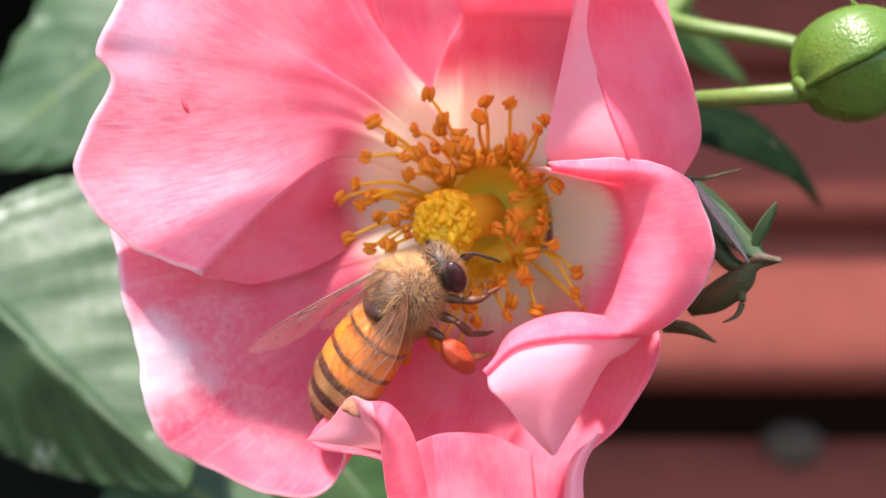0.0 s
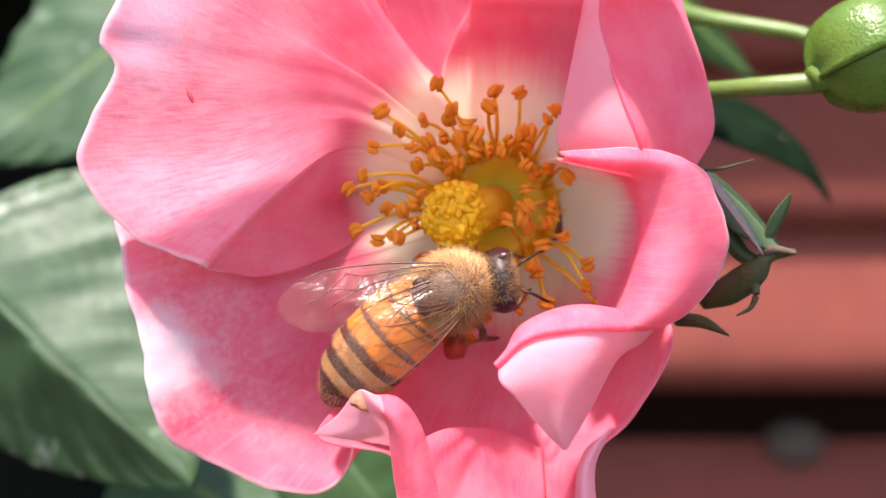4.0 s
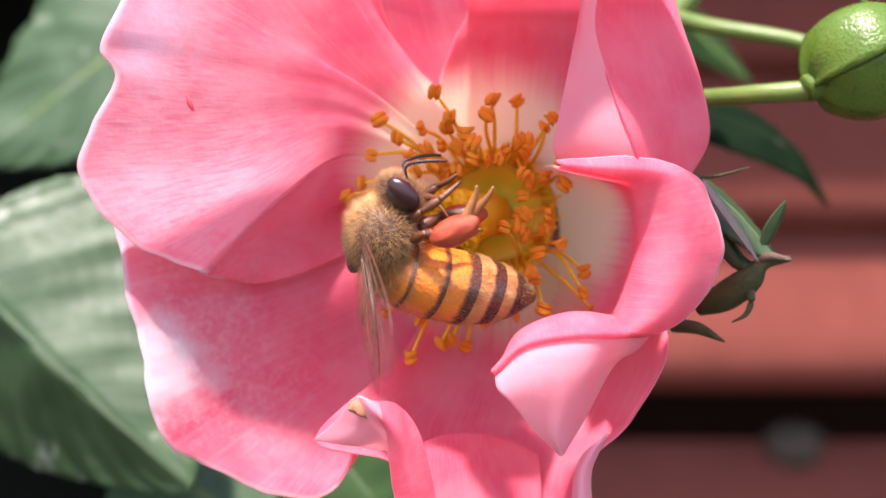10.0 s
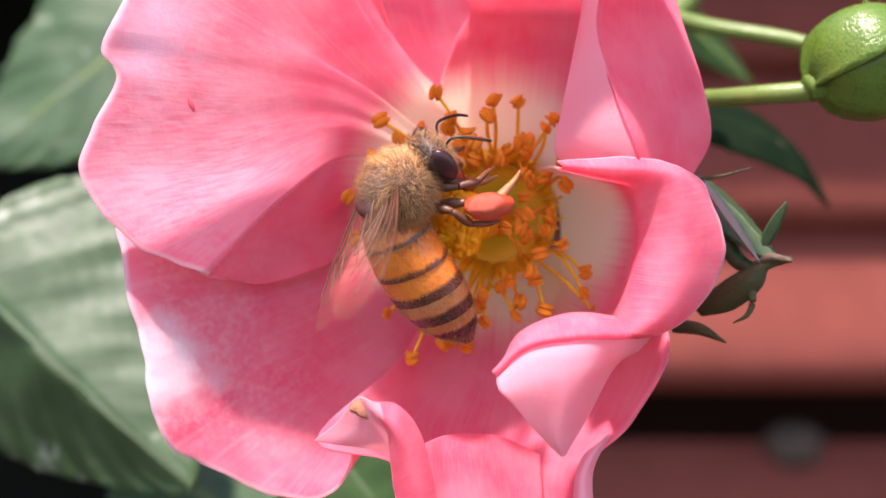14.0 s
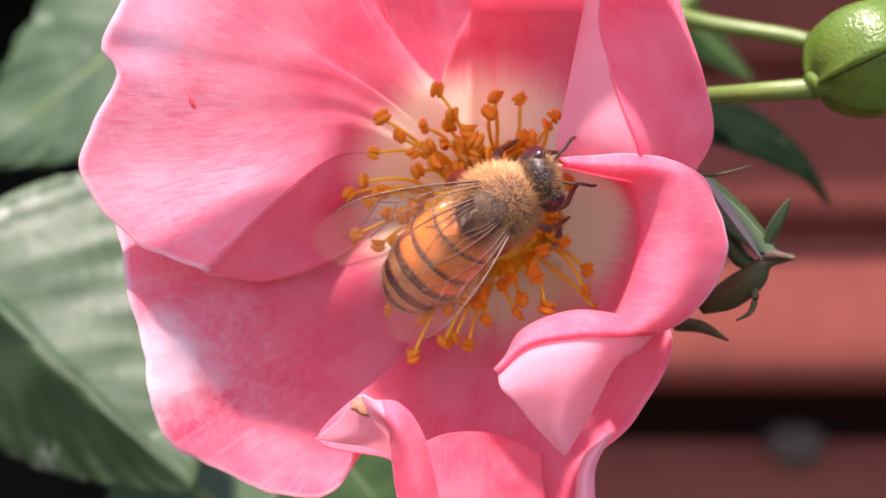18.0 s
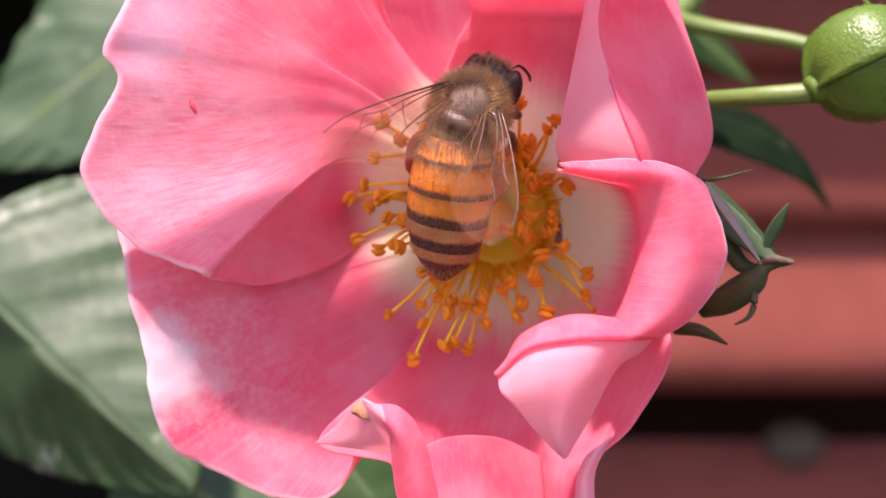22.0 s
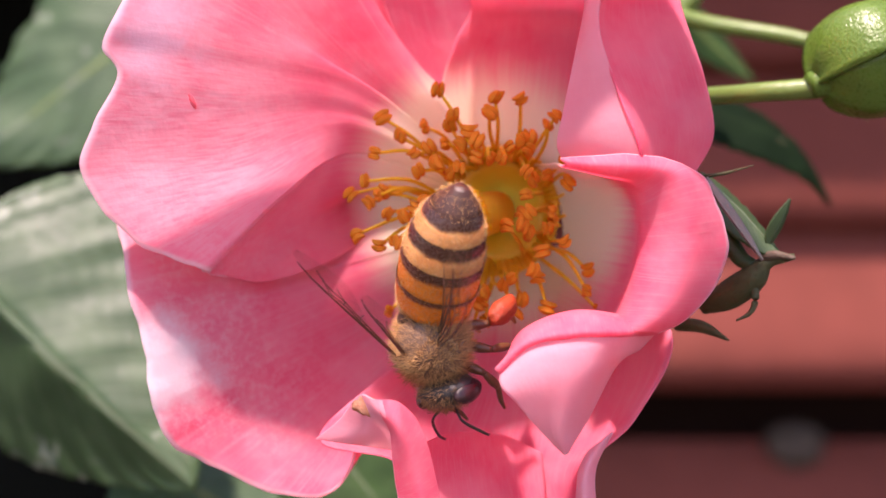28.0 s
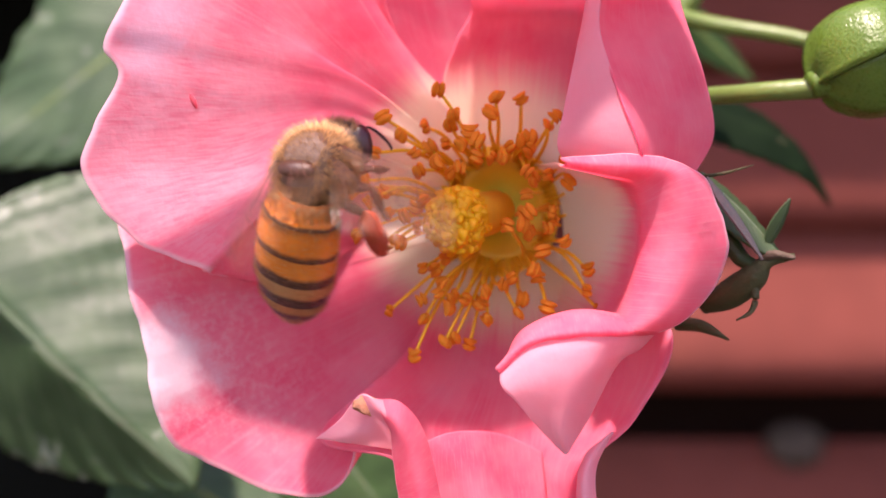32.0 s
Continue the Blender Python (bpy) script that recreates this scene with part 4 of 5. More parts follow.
def felt(a, b, count, length, seed, width=0.013):
    """Short hair lying backwards on the abdomen between two stations."""
    rg = random.Random(seed)
    bm = bmesh.new()
    for k in range(count):
        st, th = rg.uniform(a, b), rg.uniform(0, 2 * math.pi)
        rad = PROFILE[min(180, int(round(st * 180)))] + 0.03
        out = Vector((0, math.cos(th), math.sin(th)))
        p = Vector((-ABD_LEN * st, math.cos(th) * rad, math.sin(th) * rad * (0.92 if math.sin(th) > 0 else 0.82) - st ** 2))
        tip = p + (Vector((-1.0, 0, 0)) + out * rg.uniform(0.25, 0.8) + Vector((0, rg.gauss(0, 0.2), rg.gauss(0, 0.2)))).normalized() * length * rg.uniform(0.6, 1.2)
        side = Vector((1, 0, 0)).cross(out) * width
        q, r, u, w = bm.verts.new(p + side), bm.verts.new(p - side), bm.verts.new(p + out * width), bm.verts.new(tip)
        bm.faces.new((q, u, w)), bm.faces.new((u, r, w)), bm.faces.new((r, q, w))
    return bm


for a, b, count, length, label in ((0.0, 0.16, 1500, 0.5, "tan hair at the waist"), (0.16, 0.52, 600, 0.22, "short pale hair"), (0.54, 0.63, 1500, 0.26, "pale felt band"), (0.72, 0.80, 1300, 0.26, "pale felt band"), (0.86, 0.97, 350, 0.28, "sparse hair at the tip")):
    tagged(part("abdomen_hair", felt(a, b, count, length, int(a * 100) + 4), M_FUZZ_PALE, abdomen, label), kind="stuff")

tagged(part("waist_hair", fuzz((-0.3, 0, 0.0), (0.7, 1.7, 1.5), 1700, 0.6, 8, lambda d: abs(d.x) < 0.8, (-0.5, 0, 0), 0.016), M_FUZZ, abdomen, "tan hair round the waist"), kind="stuff")


def leg(name, p, thick, side, loaded):
    """A leg from the chain of joints p (body space); femur carries tibia and foot."""
    o = Vector(p[0])
    q = [(v[0] - o.x, (v[1] - o.y) * side, v[2] - o.z) for v in p]
    lg = part(name, tube([q[0], tuple(Vector(q[0]).lerp(Vector(q[1]), 0.5)), q[1]], [thick * 0.8, thick * 1.15, thick * 0.7], 10, 10), M_LEG, bee, "", mm(o.x, o.y * side, o.z))
    part("tibia", tube([q[1], tuple(Vector(q[1]).lerp(Vector(q[2]), 0.6)), q[2]], [thick * 0.7, thick * (1.7 if loaded else 1.05), thick * (1.5 if loaded else 0.8)], 10, 10), M_LEG, lg)
    e = Vector(q[3]) + (Vector(q[3]) - Vector(q[2])).normalized() * 0.3
    part("tarsus", tube([q[2], q[3], tuple(e + Vector((0.25, 0, -0.2)))], [thick * (1.3 if loaded else 0.7), thick * 0.62, thick * 0.3], 8, 14), M_LEG_TAN if loaded else M_LEG, lg)
    if loaded:
        m = Vector(q[1]).lerp(Vector(q[2]), 0.66) + Vector((-0.15, 0.35 * side, 0.15))
        d = (Vector(q[2]) - Vector(q[1])).to_track_quat("X", "Z").to_matrix().to_4x4()
        d.translation = m * MM
        part("pollen_load", blob(1.4, 0.62, 0.74, 0.14, 1.6, 4, 2.0 + side), M_POLLEN, lg, "red-orange pollen ball", d)
    return lg


LEGS = []
for s in (1, -1):
    LEGS.append((leg("foreleg", [(1.2, 0.9, -1.3), (1.9, 1.7, -1.9), (2.6, 1.8, -2.8), (3.1, 1.4, -3.4)], 0.24, s, False), s, 0.0))
    LEGS.append((leg("middle_leg", [(0.2, 1.1, -1.5), (0.8, 2.3, -2.0), (0.6, 2.6, -3.3), (1.0, 2.6, -4.3)], 0.25, s, False), s, 2.1))
    LEGS.append((leg("hind_leg", [(-0.8, 1.1, -1.4), (-0.7, 2.3, -2.3), (-1.2, 2.7, -4.0), (-0.6, 2.7, -5.2)], 0.27, s, True), s, 4.2))


def wing(name, length, width, side, hind):
    """A clear wing along +x, leading edge towards -y*side in its own space, with raised veins."""
    lead = -side
    n = 44
    g = np.zeros((n, 9, 3))
    for r in range(n):
        s = r / (n - 1)
        full = width * (0.16 + 0.84 * math.sin(min(1.0, s * 1.12) * math.pi * 0.56) ** 2.1)
        w = full * math.sqrt(max(0.0, 1 - max(0.0, (s - 0.66) / 0.34) ** 2.0))
        for k in range(9):
            u = k / 8
            y = lead * (0.12 * width * math.sin(math.pi * s) - (full - w) * 0.42 - w * u)
            g[r, k] = (s * length, y, 0.10 * math.sin(s * 9 + u * 4) * u + 0.25 * math.sin(math.pi * s) * (u - 0.4))
    ob = part(name, grid_mesh(g), M_WING, bee, "clear brown-veined wing")
    def line(pts, rad):
        return tube([tuple(g[int(a * (n - 1)), int(b * 8)] + np.array((0, 0, 0.02))) for a, b in pts], [v * 0.7 for v in rad], 5, 12)
    veins = [line([(0, 0), (0.35, 0), (0.7, 0), (0.9, 0)], [0.10, 0.08, 0.06, 0.03]),
             line([(0, 0.2), (0.3, 0.25), (0.5, 0.3), (0.62, 0.15)], [0.07, 0.055, 0.045, 0.04]),
             line([(0, 0.4), (0.3, 0.5), (0.55, 0.6), (0.72, 0.65)], [0.06, 0.05, 0.04, 0.03])]
    if not hind:
        veins += [line([(0.35, 0.25), (0.4, 0.5)], [0.04, 0.04]), line([(0.52, 0.27), (0.56, 0.6)], [0.04, 0.04]), line([(0.62, 0.15), (0.74, 0.4), (0.85, 0.5)], [0.04, 0.035, 0.03]),
                  line([(0.4, 0.5), (0.45, 0.85), (0.5, 1.0)], [0.04, 0.035, 0.03]), line([(0.56, 0.6), (0.66, 0.4), (0.76, 0.4)], [0.035, 0.035, 0.03]), line([(0.62, 0.1), (0.75, 0.12), (0.86, 0.1)], [0.05, 0.04, 0.03])]
    for v in veins:
        part("vein", v, M_VEIN, ob)
    return ob


WINGS = {s: (wing("forewing", 9.4, 3.5, s, False), wing("hindwing", 6.8, 2.3, s, True)) for s in (1, -1)}

BODY_ROWS = [
    (0, mm(-1.69, -2.00, -2.58, 58, -49, -17)), (0.5, mm(-1.98, -2.00, -2.19, 52, -36, -12)), (1, mm(-2.90, -2.00, -2.35, 56, -46, -16)),
    (1.5, mm(-4.31, -2.00, -2.45, 63, -46, -18)), (2, mm(-2.94, -2.50, -3.12, 62, -25, 6)), (2.5, mm(-0.70, -2.50, -3.31, 83, -18, 6)),
    (3, mm(0.31, -2.50, -2.97, 89, -11, 5)), (3.5, mm(1.06, -2.50, -2.83, 90, -7, -4)), (5.5, mm(-3.99, -2.00, -2.31, 62, -51, -22)),
    (6, mm(-4.42, -2.00, -1.38, 67, -59, -25)), (6.5, mm(-2.69, -4.60, 0.92, 94, -77, -65)), (7, mm(-3.24, -4.60, 0.20, 58, -79, -53)),
    (7.5, mm(-3.70, -4.60, 0.31, 37, -82, -32)), (8, mm(-3.39, -4.60, -0.19, 60, -79, -56)), (8.5, mm(-3.59, -4.60, -0.29, 50, -81, -45)),
    (9, mm(-3.47, -4.60, -0.11, 66, -76, -62)), (9.5, mm(-3.10, -4.60, 0.38, 70, -75, -66)), (10, mm(-3.23, -4.60, 0.52, 67, -76, -62)),
    (10.5, mm(-3.04, -4.60, -0.83, 80, -77, -61)), (11, mm(-3.15, -4.60, 0.66, 67, -78, -58)), (11.5, mm(-3.24, -4.60, 1.59, 66, -80, -51)),
    (12, mm(-3.67, -4.60, 0.86, 95, -74, -66)), (12.5, mm(-2.91, -4.60, 2.41, 51, -57, -25)), (13, mm(-3.09, -4.60, 2.08, 47, -46, -16)),
    (13.5, mm(-2.94, -4.60, 3.04, 45, -39, -8)), (14, mm(-2.41, -4.60, 3.03, 59, -57, -22)), (14.5, mm(-2.74, -4.60, 3.56, 53, -32, -15)),
    (16.5, mm(1.66, -4.60, 1.85, 97, -36, -27)), (17, mm(2.36, -4.60, 1.71, 93, -26, -18)), (17.5, mm(2.98, -4.60, 1.64, 105, -34, -26)),
    (18, mm(2.77, -4.60, 2.13, 102, -29, -24)), (18.5, mm(1.87, -4.10, 4.06, 74, -27, -18)), (19, mm(1.57, -4.10, 4.56, 62, -13, -10)),
    (19.5, mm(2.23, -4.10, 5.30, 72, -26, -5)), (20, mm(1.69, -4.10, 5.75, 64, -53, 20)), (20.5, mm(1.14, -4.10, 6.07, -19, -61, 106)),
    (21, mm(-0.74, -4.10, 6.64, -41, -49, 123)), (21.5, mm(-0.74, -4.10, 7.48, 0, -60, 90)), (22, mm(1.28, -4.10, 7.41, 51, -56, 34)),
    (22.5, mm(2.95, -4.10, 4.39, 101, -22, -17)), (23, mm(2.09, -4.10, 5.04, 93, -14, -12)), (23.5, mm(2.83, -4.10, 4.23, 100, -17, -18)),
    (24, mm(2.22, -4.10, 4.08, 96, -3, -20)), (24.5, mm(3.89, -4.60, 1.47, 93, 19, -20)), (25, mm(2.94, -4.60, -1.04, 97, 10, -18)),
    (25.5, mm(4.43, -4.60, -0.60, 90, 17, -16)), (26.2, mm(3.26, -4.60, -3.57, 59, 65, -36)), (26.85, mm(0.97, -4.30, -4.60, -61, 66, -151)),
    (27.5, mm(-1.33, -4.00, -5.63, -85, 26, -170)), (27.75, mm(-1.04, -4.00, -5.42, -55, 62, -162)), (28, mm(-0.75, -4.00, -5.21, 60, 70, -67)),
    (28.5, mm(0.57, -4.00, -4.91, 128, 38, -19)), (29, mm(2.80, -4.00, -5.21, 138, 38, -18)), (29.5, mm(5.60, -3.50, -2.95, 97, -17, -23)),
    (30, mm(2.94, -5.60, -0.25, 111, -43, -41)), (30.5, mm(2.91, -5.60, 2.65, -164, -72, -105)), (31, mm(0.26, -5.00, 2.89, -130, -61, -136)),
    (31.3, mm(-2.68, -5.00, 2.24, -126, -64, -152)), (31.5, mm(-3.48, -5.00, 2.19, -145, -68, -159)), (31.7, mm(-5.40, -5.50, 2.37, -0, -77, 51)),
    (31.9, mm(-5.23, -6.00, 3.49, -52, -64, 106)), (32, mm(-6.73, -6.00, 4.02, 10, -48, 58))]
ABDOMEN_ROWS = [
    (0, mm(-1.50, 0.00, -0.30, 1, -7, -5)), (0.5, mm(-1.50, 0.00, -0.30, -2, -19, 8)), (1, mm(-1.50, 0.00, -0.30, 0, -10, -2)),
    (1.5, mm(-1.50, 0.00, -0.30, -1, -15, 3)), (2, mm(-1.50, 0.00, -0.30, -4, -0, 32)), (2.5, mm(-1.50, 0.00, -0.30, -0, 11, 28)),
    (3, mm(-1.50, 0.00, -0.30, -0, 12, 26)), (3.5, mm(-1.50, 0.00, -0.30, -2, 6, 33)), (5.5, mm(-1.50, 0.00, -0.30, 1, -12, -4)),
    (6, mm(-1.50, 0.00, -0.30, 1, -10, -5)), (6.5, mm(-1.50, 0.00, -0.30, 1, -3, -11)), (7, mm(-1.50, 0.00, -0.30, -22, -74, 28)),
    (7.5, mm(-1.50, 0.00, -0.30, -75, -79, 84)), (8, mm(-1.50, 0.00, -0.30, -86, -80, 94)), (8.5, mm(-1.50, 0.00, -0.30, -103, -79, 111)),
    (9, mm(-1.50, 0.00, -0.30, 32, -84, -35)), (9.5, mm(-1.50, 0.00, -0.30, 26, -66, -36)), (10, mm(-1.50, 0.00, -0.30, 23, -73, -29)),
    (10.5, mm(-1.50, 0.00, -0.30, -83, -64, 104)), (11, mm(-1.50, 0.00, -0.30, -9, -73, 12)), (11.5, mm(-1.50, 0.00, -0.30, -12, -58, 19)),
    (12, mm(-1.50, 0.00, -0.30, -9, -55, 15)), (12.5, mm(-1.50, 0.00, -0.30, -18, -60, 28)), (13, mm(-1.50, 0.00, -0.30, -42, -55, 66)),
    (13.5, mm(-1.50, 0.00, -0.30, -43, -41, 81)), (14, mm(-1.50, 0.00, -0.30, -18, -47, 33)), (14.5, mm(-1.50, 0.00, -0.30, -50, -51, 79)),
    (16.5, mm(-1.50, 0.00, -0.30, -5, -17, 20)), (17, mm(-1.50, 0.00, -0.30, -9, -16, 36)), (17.5, mm(-1.50, 0.00, -0.30, -1, -11, 4)),
    (18, mm(-1.50, 0.00, -0.30, -2, -12, 11)), (18.5, mm(-1.50, 0.00, -0.30, -10, -28, 27)), (19, mm(-1.50, 0.00, -0.30, -20, -25, 57)),
    (19.5, mm(-1.50, 0.00, -0.30, -5, -1, 42)), (20, mm(-1.50, 0.00, -0.30, -5, -25, 17)), (20.5, mm(-1.50, 0.00, -0.30, 13, -35, -31)),
    (21, mm(-1.50, 0.00, -0.30, 15, -43, -31)), (21.5, mm(-1.50, 0.00, -0.30, -5, -36, 13)), (22, mm(-1.50, 0.00, -0.30, -8, -40, 19)),
    (22.5, mm(-1.50, 0.00, -0.30, -5, -9, 27)), (23, mm(-1.50, 0.00, -0.30, -7, -4, 48)), (23.5, mm(-1.50, 0.00, -0.30, -5, -11, 23)),
    (24, mm(-1.50, 0.00, -0.30, -5, -12, 24)), (24.5, mm(-1.50, 0.00, -0.30, -2, -12, 10)), (25, mm(-1.50, 0.00, -0.30, 5, -18, -20)),
    (25.5, mm(-1.50, 0.00, -0.30, 1, -11, -6)), (26.2, mm(-1.50, 0.00, -0.30, -2, -9, 10)), (27.5, mm(-1.50, 0.00, -0.30, 9, 40, 34)),
    (27.75, mm(-1.50, 0.00, -0.30, -3, 41, -11)), (28, mm(-1.50, 0.00, -0.30, -12, 35, -54)), (28.5, mm(-1.50, 0.00, -0.30, 0, 12, -54)),
    (29, mm(-1.50, 0.00, -0.30, -2, 20, -37)), (29.5, mm(-1.50, 0.00, -0.30, 2, -11, -10)), (30, mm(-1.50, 0.00, -0.30, 2, -23, -5)),
    (30.5, mm(-1.50, 0.00, -0.30, 0, -13, -2)), (31, mm(-1.50, 0.00, -0.30, -0, -12, 1)), (31.3, mm(-1.50, 0.00, -0.30, -3, -10, 16)),
    (31.5, mm(-1.50, 0.00, -0.30, -0, -7, 2)), (31.7, mm(-1.50, 0.00, -0.30, 0, -24, -1)), (31.9, mm(-1.50, 0.00, -0.30, 8, -39, -18)),
    (32, mm(-1.50, 0.00, -0.30, 23, -59, -36))]
LEFT_WING_ROWS = [
    (0, mm(0.60, 1.35, 1.25, 17, -39, -168)), (0.5, mm(0.60, 1.35, 1.25, 15, -20, -170)), (1, mm(0.60, 1.35, 1.25, 17, -30, -179)),
    (1.5, mm(0.60, 1.35, 1.25, 17, -33, 179)), (2, mm(0.60, 1.35, 1.25, 23, -55, -174)), (2.5, mm(0.60, 1.35, 1.25, 16, -30, 159)),
    (3, mm(0.60, 1.35, 1.25, 14, -15, 158)), (3.5, mm(0.60, 1.35, 1.25, 14, -11, 162)), (5.5, mm(0.60, 1.35, 1.25, 16, -43, -157)),
    (6, mm(0.60, 1.35, 1.25, 16, -29, -174)), (6.5, mm(0.60, 1.35, 1.25, 20, -45, 179)), (7, mm(0.60, 1.35, 1.25, 13, 13, -147)),
    (7.5, mm(0.60, 1.35, 1.25, 14, 19, -153)), (8, mm(0.60, 1.35, 1.25, 11, 13, -133)), (8.5, mm(0.60, 1.35, 1.25, 12, 17, -140)),
    (9, mm(0.60, 1.35, 1.25, 10, 8, -133)), (9.5, mm(0.60, 1.35, 1.25, 11, 5, -137)), (10, mm(0.60, 1.35, 1.25, 14, 13, -160)),
    (10.5, mm(0.60, 1.35, 1.25, 9, 3, -126)), (11, mm(0.60, 1.35, 1.25, 12, 3, -144)), (11.5, mm(0.60, 1.35, 1.25, 14, -2, -165)),
    (12, mm(0.60, 1.35, 1.25, 14, -14, -162)), (12.5, mm(0.60, 1.35, 1.25, 13, 1, -157)), (13, mm(0.60, 1.35, 1.25, 13, 7, -153)),
    (13.5, mm(0.60, 1.35, 1.25, 13, 17, -149)), (14, mm(0.60, 1.35, 1.25, 14, -4, -160)), (14.5, mm(0.60, 1.35, 1.25, 13, 5, -148)),
    (16.5, mm(0.60, 1.35, 1.25, 17, -31, 163)), (17, mm(0.60, 1.35, 1.25, 16, -23, 171)), (17.5, mm(0.60, 1.35, 1.25, 26, -56, 149)),
    (18, mm(0.60, 1.35, 1.25, 15, -25, 158)), (18.5, mm(0.60, 1.35, 1.25, 15, -22, -174)), (19, mm(0.60, 1.35, 1.25, 14, -5, -161)),
    (19.5, mm(0.60, 1.35, 1.25, 15, -7, -177)), (20, mm(0.60, 1.35, 1.25, 14, 5, 163)), (20.5, mm(0.60, 1.35, 1.25, 13, -12, 147)),
    (21, mm(0.60, 1.35, 1.25, 14, -17, 157)), (21.5, mm(0.60, 1.35, 1.25, 14, -11, 155)), (22, mm(0.60, 1.35, 1.25, 14, -20, 151)),
    (22.5, mm(0.60, 1.35, 1.25, 13, -39, 124)), (23, mm(0.60, 1.35, 1.25, 16, -31, 153)), (23.5, mm(0.60, 1.35, 1.25, 17, -42, 139)),
    (24, mm(0.60, 1.35, 1.25, 18, -41, 145)), (24.5, mm(0.60, 1.35, 1.25, 12, -35, 125)), (25, mm(0.60, 1.35, 1.25, 13, -45, 119)),
    (25.5, mm(0.60, 1.35, 1.25, 12, -56, 106)), (25.85, mm(0.60, 1.35, 1.25, 22, -57, 138)), (26.2, mm(0.60, 1.35, 1.25, 30, -61, 171)),
    (27.5, mm(0.60, 1.35, 1.25, 26, -63, -166)), (27.75, mm(0.60, 1.35, 1.25, 19, -48, 137)), (28, mm(0.60, 1.35, 1.25, -0, -42, 90)),
    (28.5, mm(0.60, 1.35, 1.25, 5, -18, 108)), (29, mm(0.60, 1.35, 1.25, 9, -17, 121)), (29.5, mm(0.60, 1.35, 1.25, 14, -23, 147)),
    (30, mm(0.60, 1.35, 1.25, 20, -44, 158)), (30.5, mm(0.60, 1.35, 1.25, 16, -34, 145)), (31, mm(0.60, 1.35, 1.25, 17, -46, 132)),
    (31.15, mm(0.60, 1.35, 1.25, -32, -61, 105)), (31.3, mm(0.60, 1.35, 1.25, -133, -81, 136)), (31.37, mm(0.60, 1.35, 1.25, -52, -72, 102)),
    (31.43, mm(0.60, 1.35, 1.25, -12, -61, 111)), (31.5, mm(0.60, 1.35, 1.25, 22, -55, 130)), (31.7, mm(0.60, 1.35, 1.25, 15, -27, -165)),
    (31.9, mm(0.60, 1.35, 1.25, 16, -36, 145)), (32, mm(0.60, 1.35, 1.25, 18, -34, 175))]
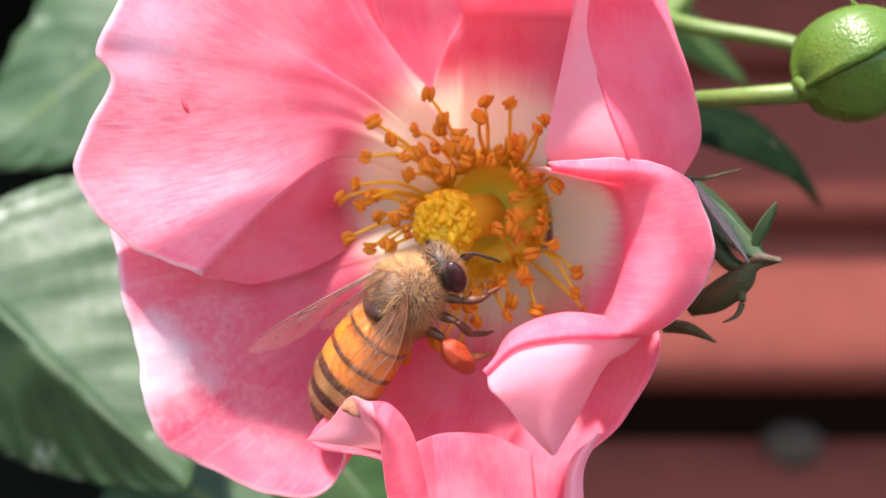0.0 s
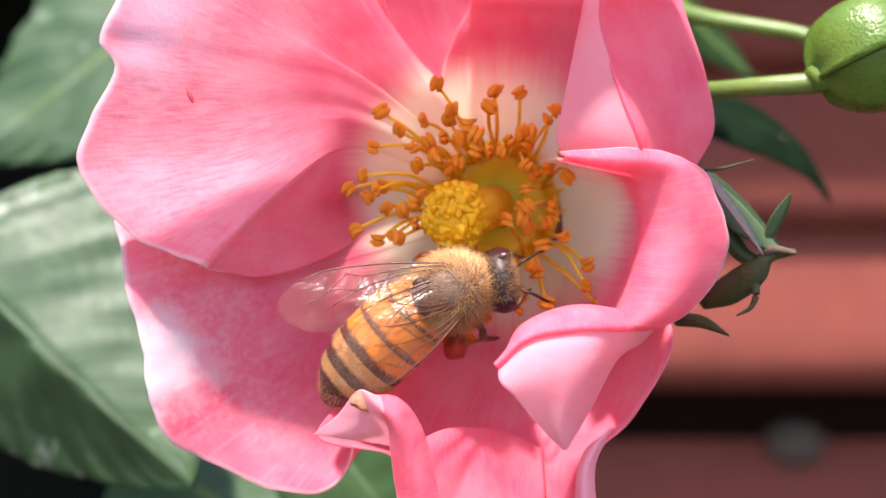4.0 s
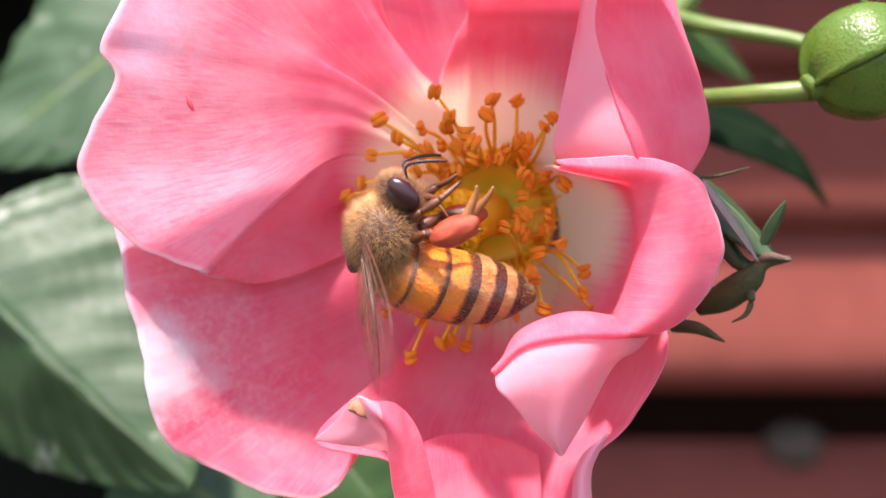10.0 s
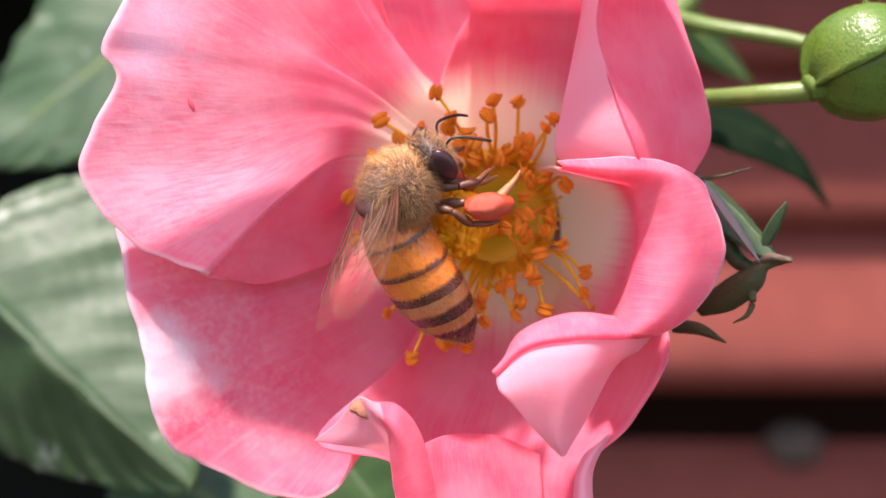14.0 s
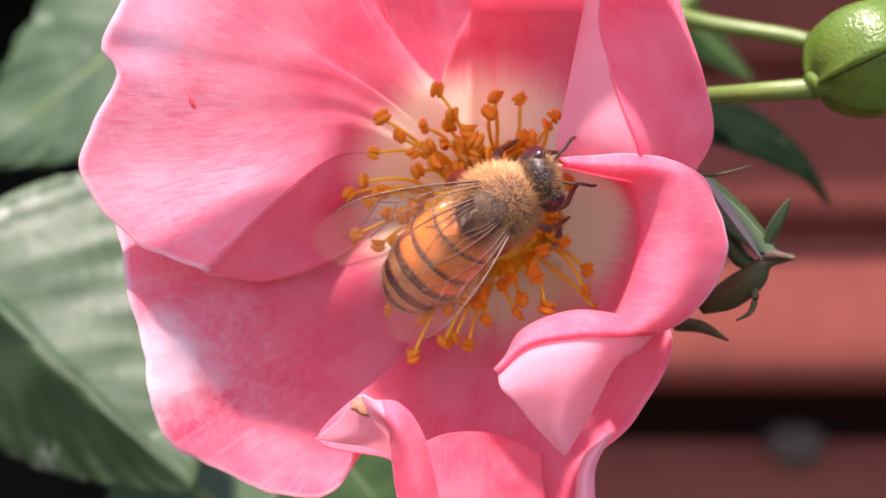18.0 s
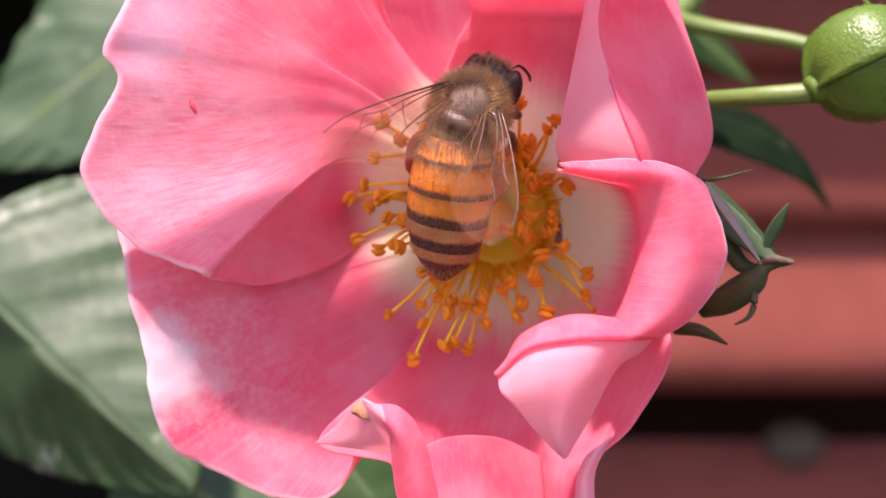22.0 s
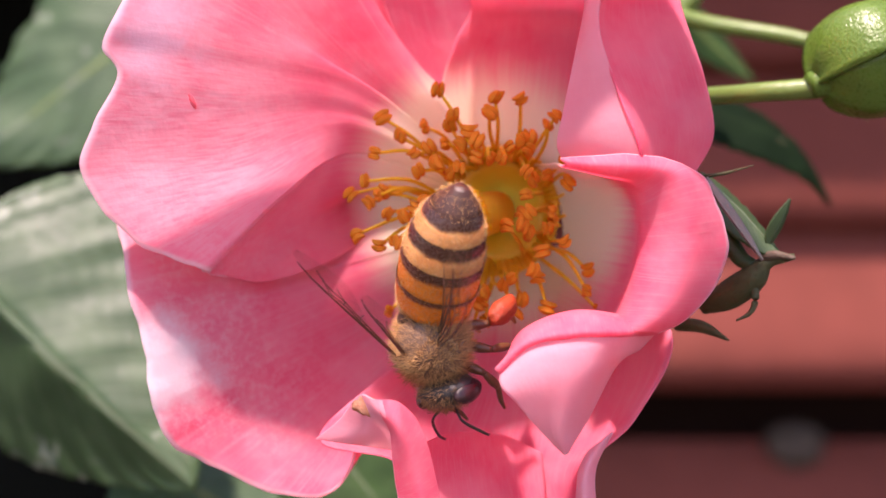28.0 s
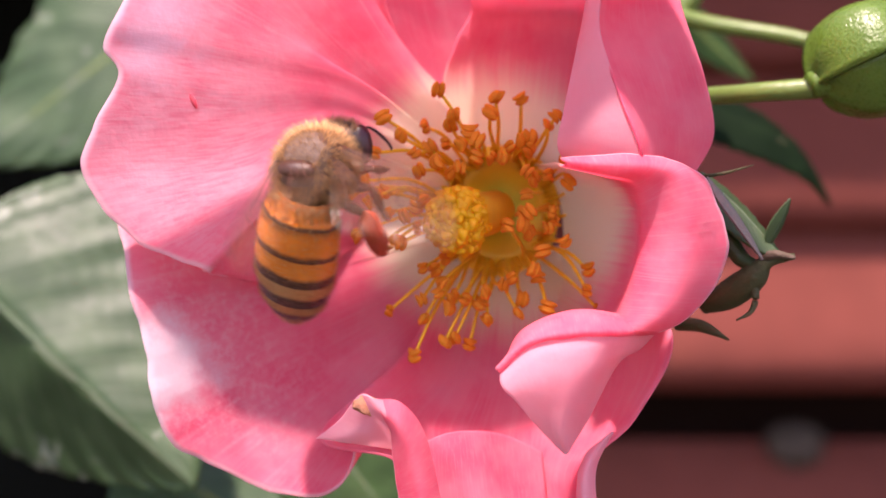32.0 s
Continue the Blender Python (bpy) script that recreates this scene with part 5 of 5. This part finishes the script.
RIGHT_WING_ROWS = [
    (0, mm(0.60, -1.35, 1.25, -6, -31, -108)), (0.5, mm(0.60, -1.35, 1.25, -6, -27, -108)), (1, mm(0.60, -1.35, 1.25, -6, -31, -107)),
    (1.5, mm(0.60, -1.35, 1.25, -6, -34, -105)), (2, mm(0.60, -1.35, 1.25, 2, -26, -85)), (2.5, mm(0.60, -1.35, 1.25, -14, -41, -127)),
    (3, mm(0.60, -1.35, 1.25, -20, -45, -146)), (3.5, mm(0.60, -1.35, 1.25, -25, -55, -142)), (5.5, mm(0.60, -1.35, 1.25, -13, -17, -147)),
    (6, mm(0.60, -1.35, 1.25, -9, -28, -118)), (6.5, mm(0.60, -1.35, 1.25, -12, -29, -131)), (7, mm(0.60, -1.35, 1.25, -4, 5, -105)),
    (7.5, mm(0.60, -1.35, 1.25, -5, 12, -112)), (8, mm(0.60, -1.35, 1.25, -2, 11, -98)), (8.5, mm(0.60, -1.35, 1.25, -3, 9, -103)),
    (9, mm(0.60, -1.35, 1.25, -3, 7, -103)), (9.5, mm(0.60, -1.35, 1.25, -3, 6, -103)), (10, mm(0.60, -1.35, 1.25, -6, 13, -114)),
    (10.5, mm(0.60, -1.35, 1.25, -5, -4, -110)), (11, mm(0.60, -1.35, 1.25, 0, 2, -88)), (11.5, mm(0.60, -1.35, 1.25, -4, -2, -106)),
    (12, mm(0.60, -1.35, 1.25, -8, -25, -116)), (12.5, mm(0.60, -1.35, 1.25, -4, -22, -102)), (13, mm(0.60, -1.35, 1.25, -6, -25, -109)),
    (13.5, mm(0.60, -1.35, 1.25, -5, -12, -110)), (14, mm(0.60, -1.35, 1.25, -7, -23, -115)), (14.5, mm(0.60, -1.35, 1.25, -5, -18, -105)),
    (16.5, mm(0.60, -1.35, 1.25, -17, -56, -116)), (17, mm(0.60, -1.35, 1.25, -14, -63, -104)), (17.25, mm(0.60, -1.35, 1.25, 41, -69, -103)),
    (17.5, mm(0.60, -1.35, 1.25, 116, -73, -122)), (17.67, mm(0.60, -1.35, 1.25, 58, -60, -118)), (17.83, mm(0.60, -1.35, 1.25, 17, -51, -133)),
    (18, mm(0.60, -1.35, 1.25, -22, -49, -152)), (18.5, mm(0.60, -1.35, 1.25, -10, -26, -123)), (19, mm(0.60, -1.35, 1.25, -6, -28, -107)),
    (19.5, mm(0.60, -1.35, 1.25, -10, -36, -118)), (20, mm(0.60, -1.35, 1.25, -15, -29, -149)), (20.5, mm(0.60, -1.35, 1.25, -14, -17, -158)),
    (21, mm(0.60, -1.35, 1.25, -14, -10, -162)), (21.5, mm(0.60, -1.35, 1.25, -14, -21, -151)), (22, mm(0.60, -1.35, 1.25, -13, -15, -148)),
    (22.5, mm(0.60, -1.35, 1.25, -10, -50, -108)), (23, mm(0.60, -1.35, 1.25, -16, -51, -120)), (23.5, mm(0.60, -1.35, 1.25, -26, -57, -145)),
    (24, mm(0.60, -1.35, 1.25, -22, -52, -139)), (24.5, mm(0.60, -1.35, 1.25, -20, -44, -161)), (25, mm(0.60, -1.35, 1.25, -18, -35, -171)),
    (25.5, mm(0.60, -1.35, 1.25, -25, -53, -158)), (26.2, mm(0.60, -1.35, 1.25, -12, -57, -106)), (27.5, mm(0.60, -1.35, 1.25, -14, -58, -108)),
    (27.75, mm(0.60, -1.35, 1.25, -21, -58, -144)), (28, mm(0.60, -1.35, 1.25, -27, -60, 180)), (28.5, mm(0.60, -1.35, 1.25, -14, -48, 139)),
    (29, mm(0.60, -1.35, 1.25, -11, -55, 125)), (29.5, mm(0.60, -1.35, 1.25, -20, -45, -176)), (30, mm(0.60, -1.35, 1.25, -28, -58, -153)),
    (30.5, mm(0.60, -1.35, 1.25, -32, -63, -169)), (31, mm(0.60, -1.35, 1.25, -22, -51, -143)), (31.15, mm(0.60, -1.35, 1.25, -11, -42, -111)),
    (31.3, mm(0.60, -1.35, 1.25, 4, -39, -80)), (31.5, mm(0.60, -1.35, 1.25, 2, -24, -84)), (31.7, mm(0.60, -1.35, 1.25, 2, -18, -82)),
    (31.9, mm(0.60, -1.35, 1.25, -7, -22, -113)), (32, mm(0.60, -1.35, 1.25, -6, -28, -108))]


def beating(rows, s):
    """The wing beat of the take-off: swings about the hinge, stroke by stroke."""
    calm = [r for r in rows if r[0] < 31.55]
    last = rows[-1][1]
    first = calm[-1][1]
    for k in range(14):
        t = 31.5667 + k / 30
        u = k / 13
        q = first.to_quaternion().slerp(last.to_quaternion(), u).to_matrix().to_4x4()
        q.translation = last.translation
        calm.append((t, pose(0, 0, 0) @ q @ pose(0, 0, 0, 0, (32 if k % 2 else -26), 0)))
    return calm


def motions():
    """The bee walks over the flower, turns, bends its body and at last takes off."""
    walk(bee, BODY_ROWS)
    walk(abdomen, ABDOMEN_ROWS)
    for s, rows in ((1, LEFT_WING_ROWS), (-1, RIGHT_WING_ROWS)):
        fore, rear = WINGS[s]
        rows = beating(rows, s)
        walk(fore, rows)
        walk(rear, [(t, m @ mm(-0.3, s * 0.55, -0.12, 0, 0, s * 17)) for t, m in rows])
    times = [k * 0.5 for k in range(65)]
    for n, (lg, s, phase) in enumerate(LEGS):
        base = lg.matrix_basis.copy()
        # while it clings sideways to the stamens the hind legs reach forward
        reach = [-50 * min(1.0, max(0.0, (t - 6.0) * 1.2), 1.0) * min(1.0, max(0.0, (15.5 - t) * 0.7)) if phase > 4 else 0.0 for t in times]
        # later they are held close under the body
        tuck = [min(1.0, max(0.0, (t - 15.5) * 0.8)) * min(1.0, max(0.0, (31.5 - t) * 2.0)) if phase > 4 else 0.0 for t in times]
        if phase > 4 and s > 0:
            tuck = [max(k, min(1.0, max(0.0, (31.5 - t) * 2.0))) for t, k in zip(times, tuck)]
        walk(lg, [(t, mm(-q * 0.026, 0, q * 0.012) @ base @ pose(0, 0, 0, 5 * math.sin(3.7 * t + phase) - 20 * s * k, q + 22 * k + 5 * math.sin(2.9 * t + phase * 1.3), 9 * math.sin(2.3 * t + phase * 2 + s))) for t, q, k in zip(times, reach, tuck)])
    hb = head.matrix_basis.copy()
    walk(head, [(t, hb @ pose(0, 0, 0, 3 * math.sin(1.9 * t), 7 * math.sin(2.6 * t), 8 * math.sin(1.3 * t))) for t in times])


motions()
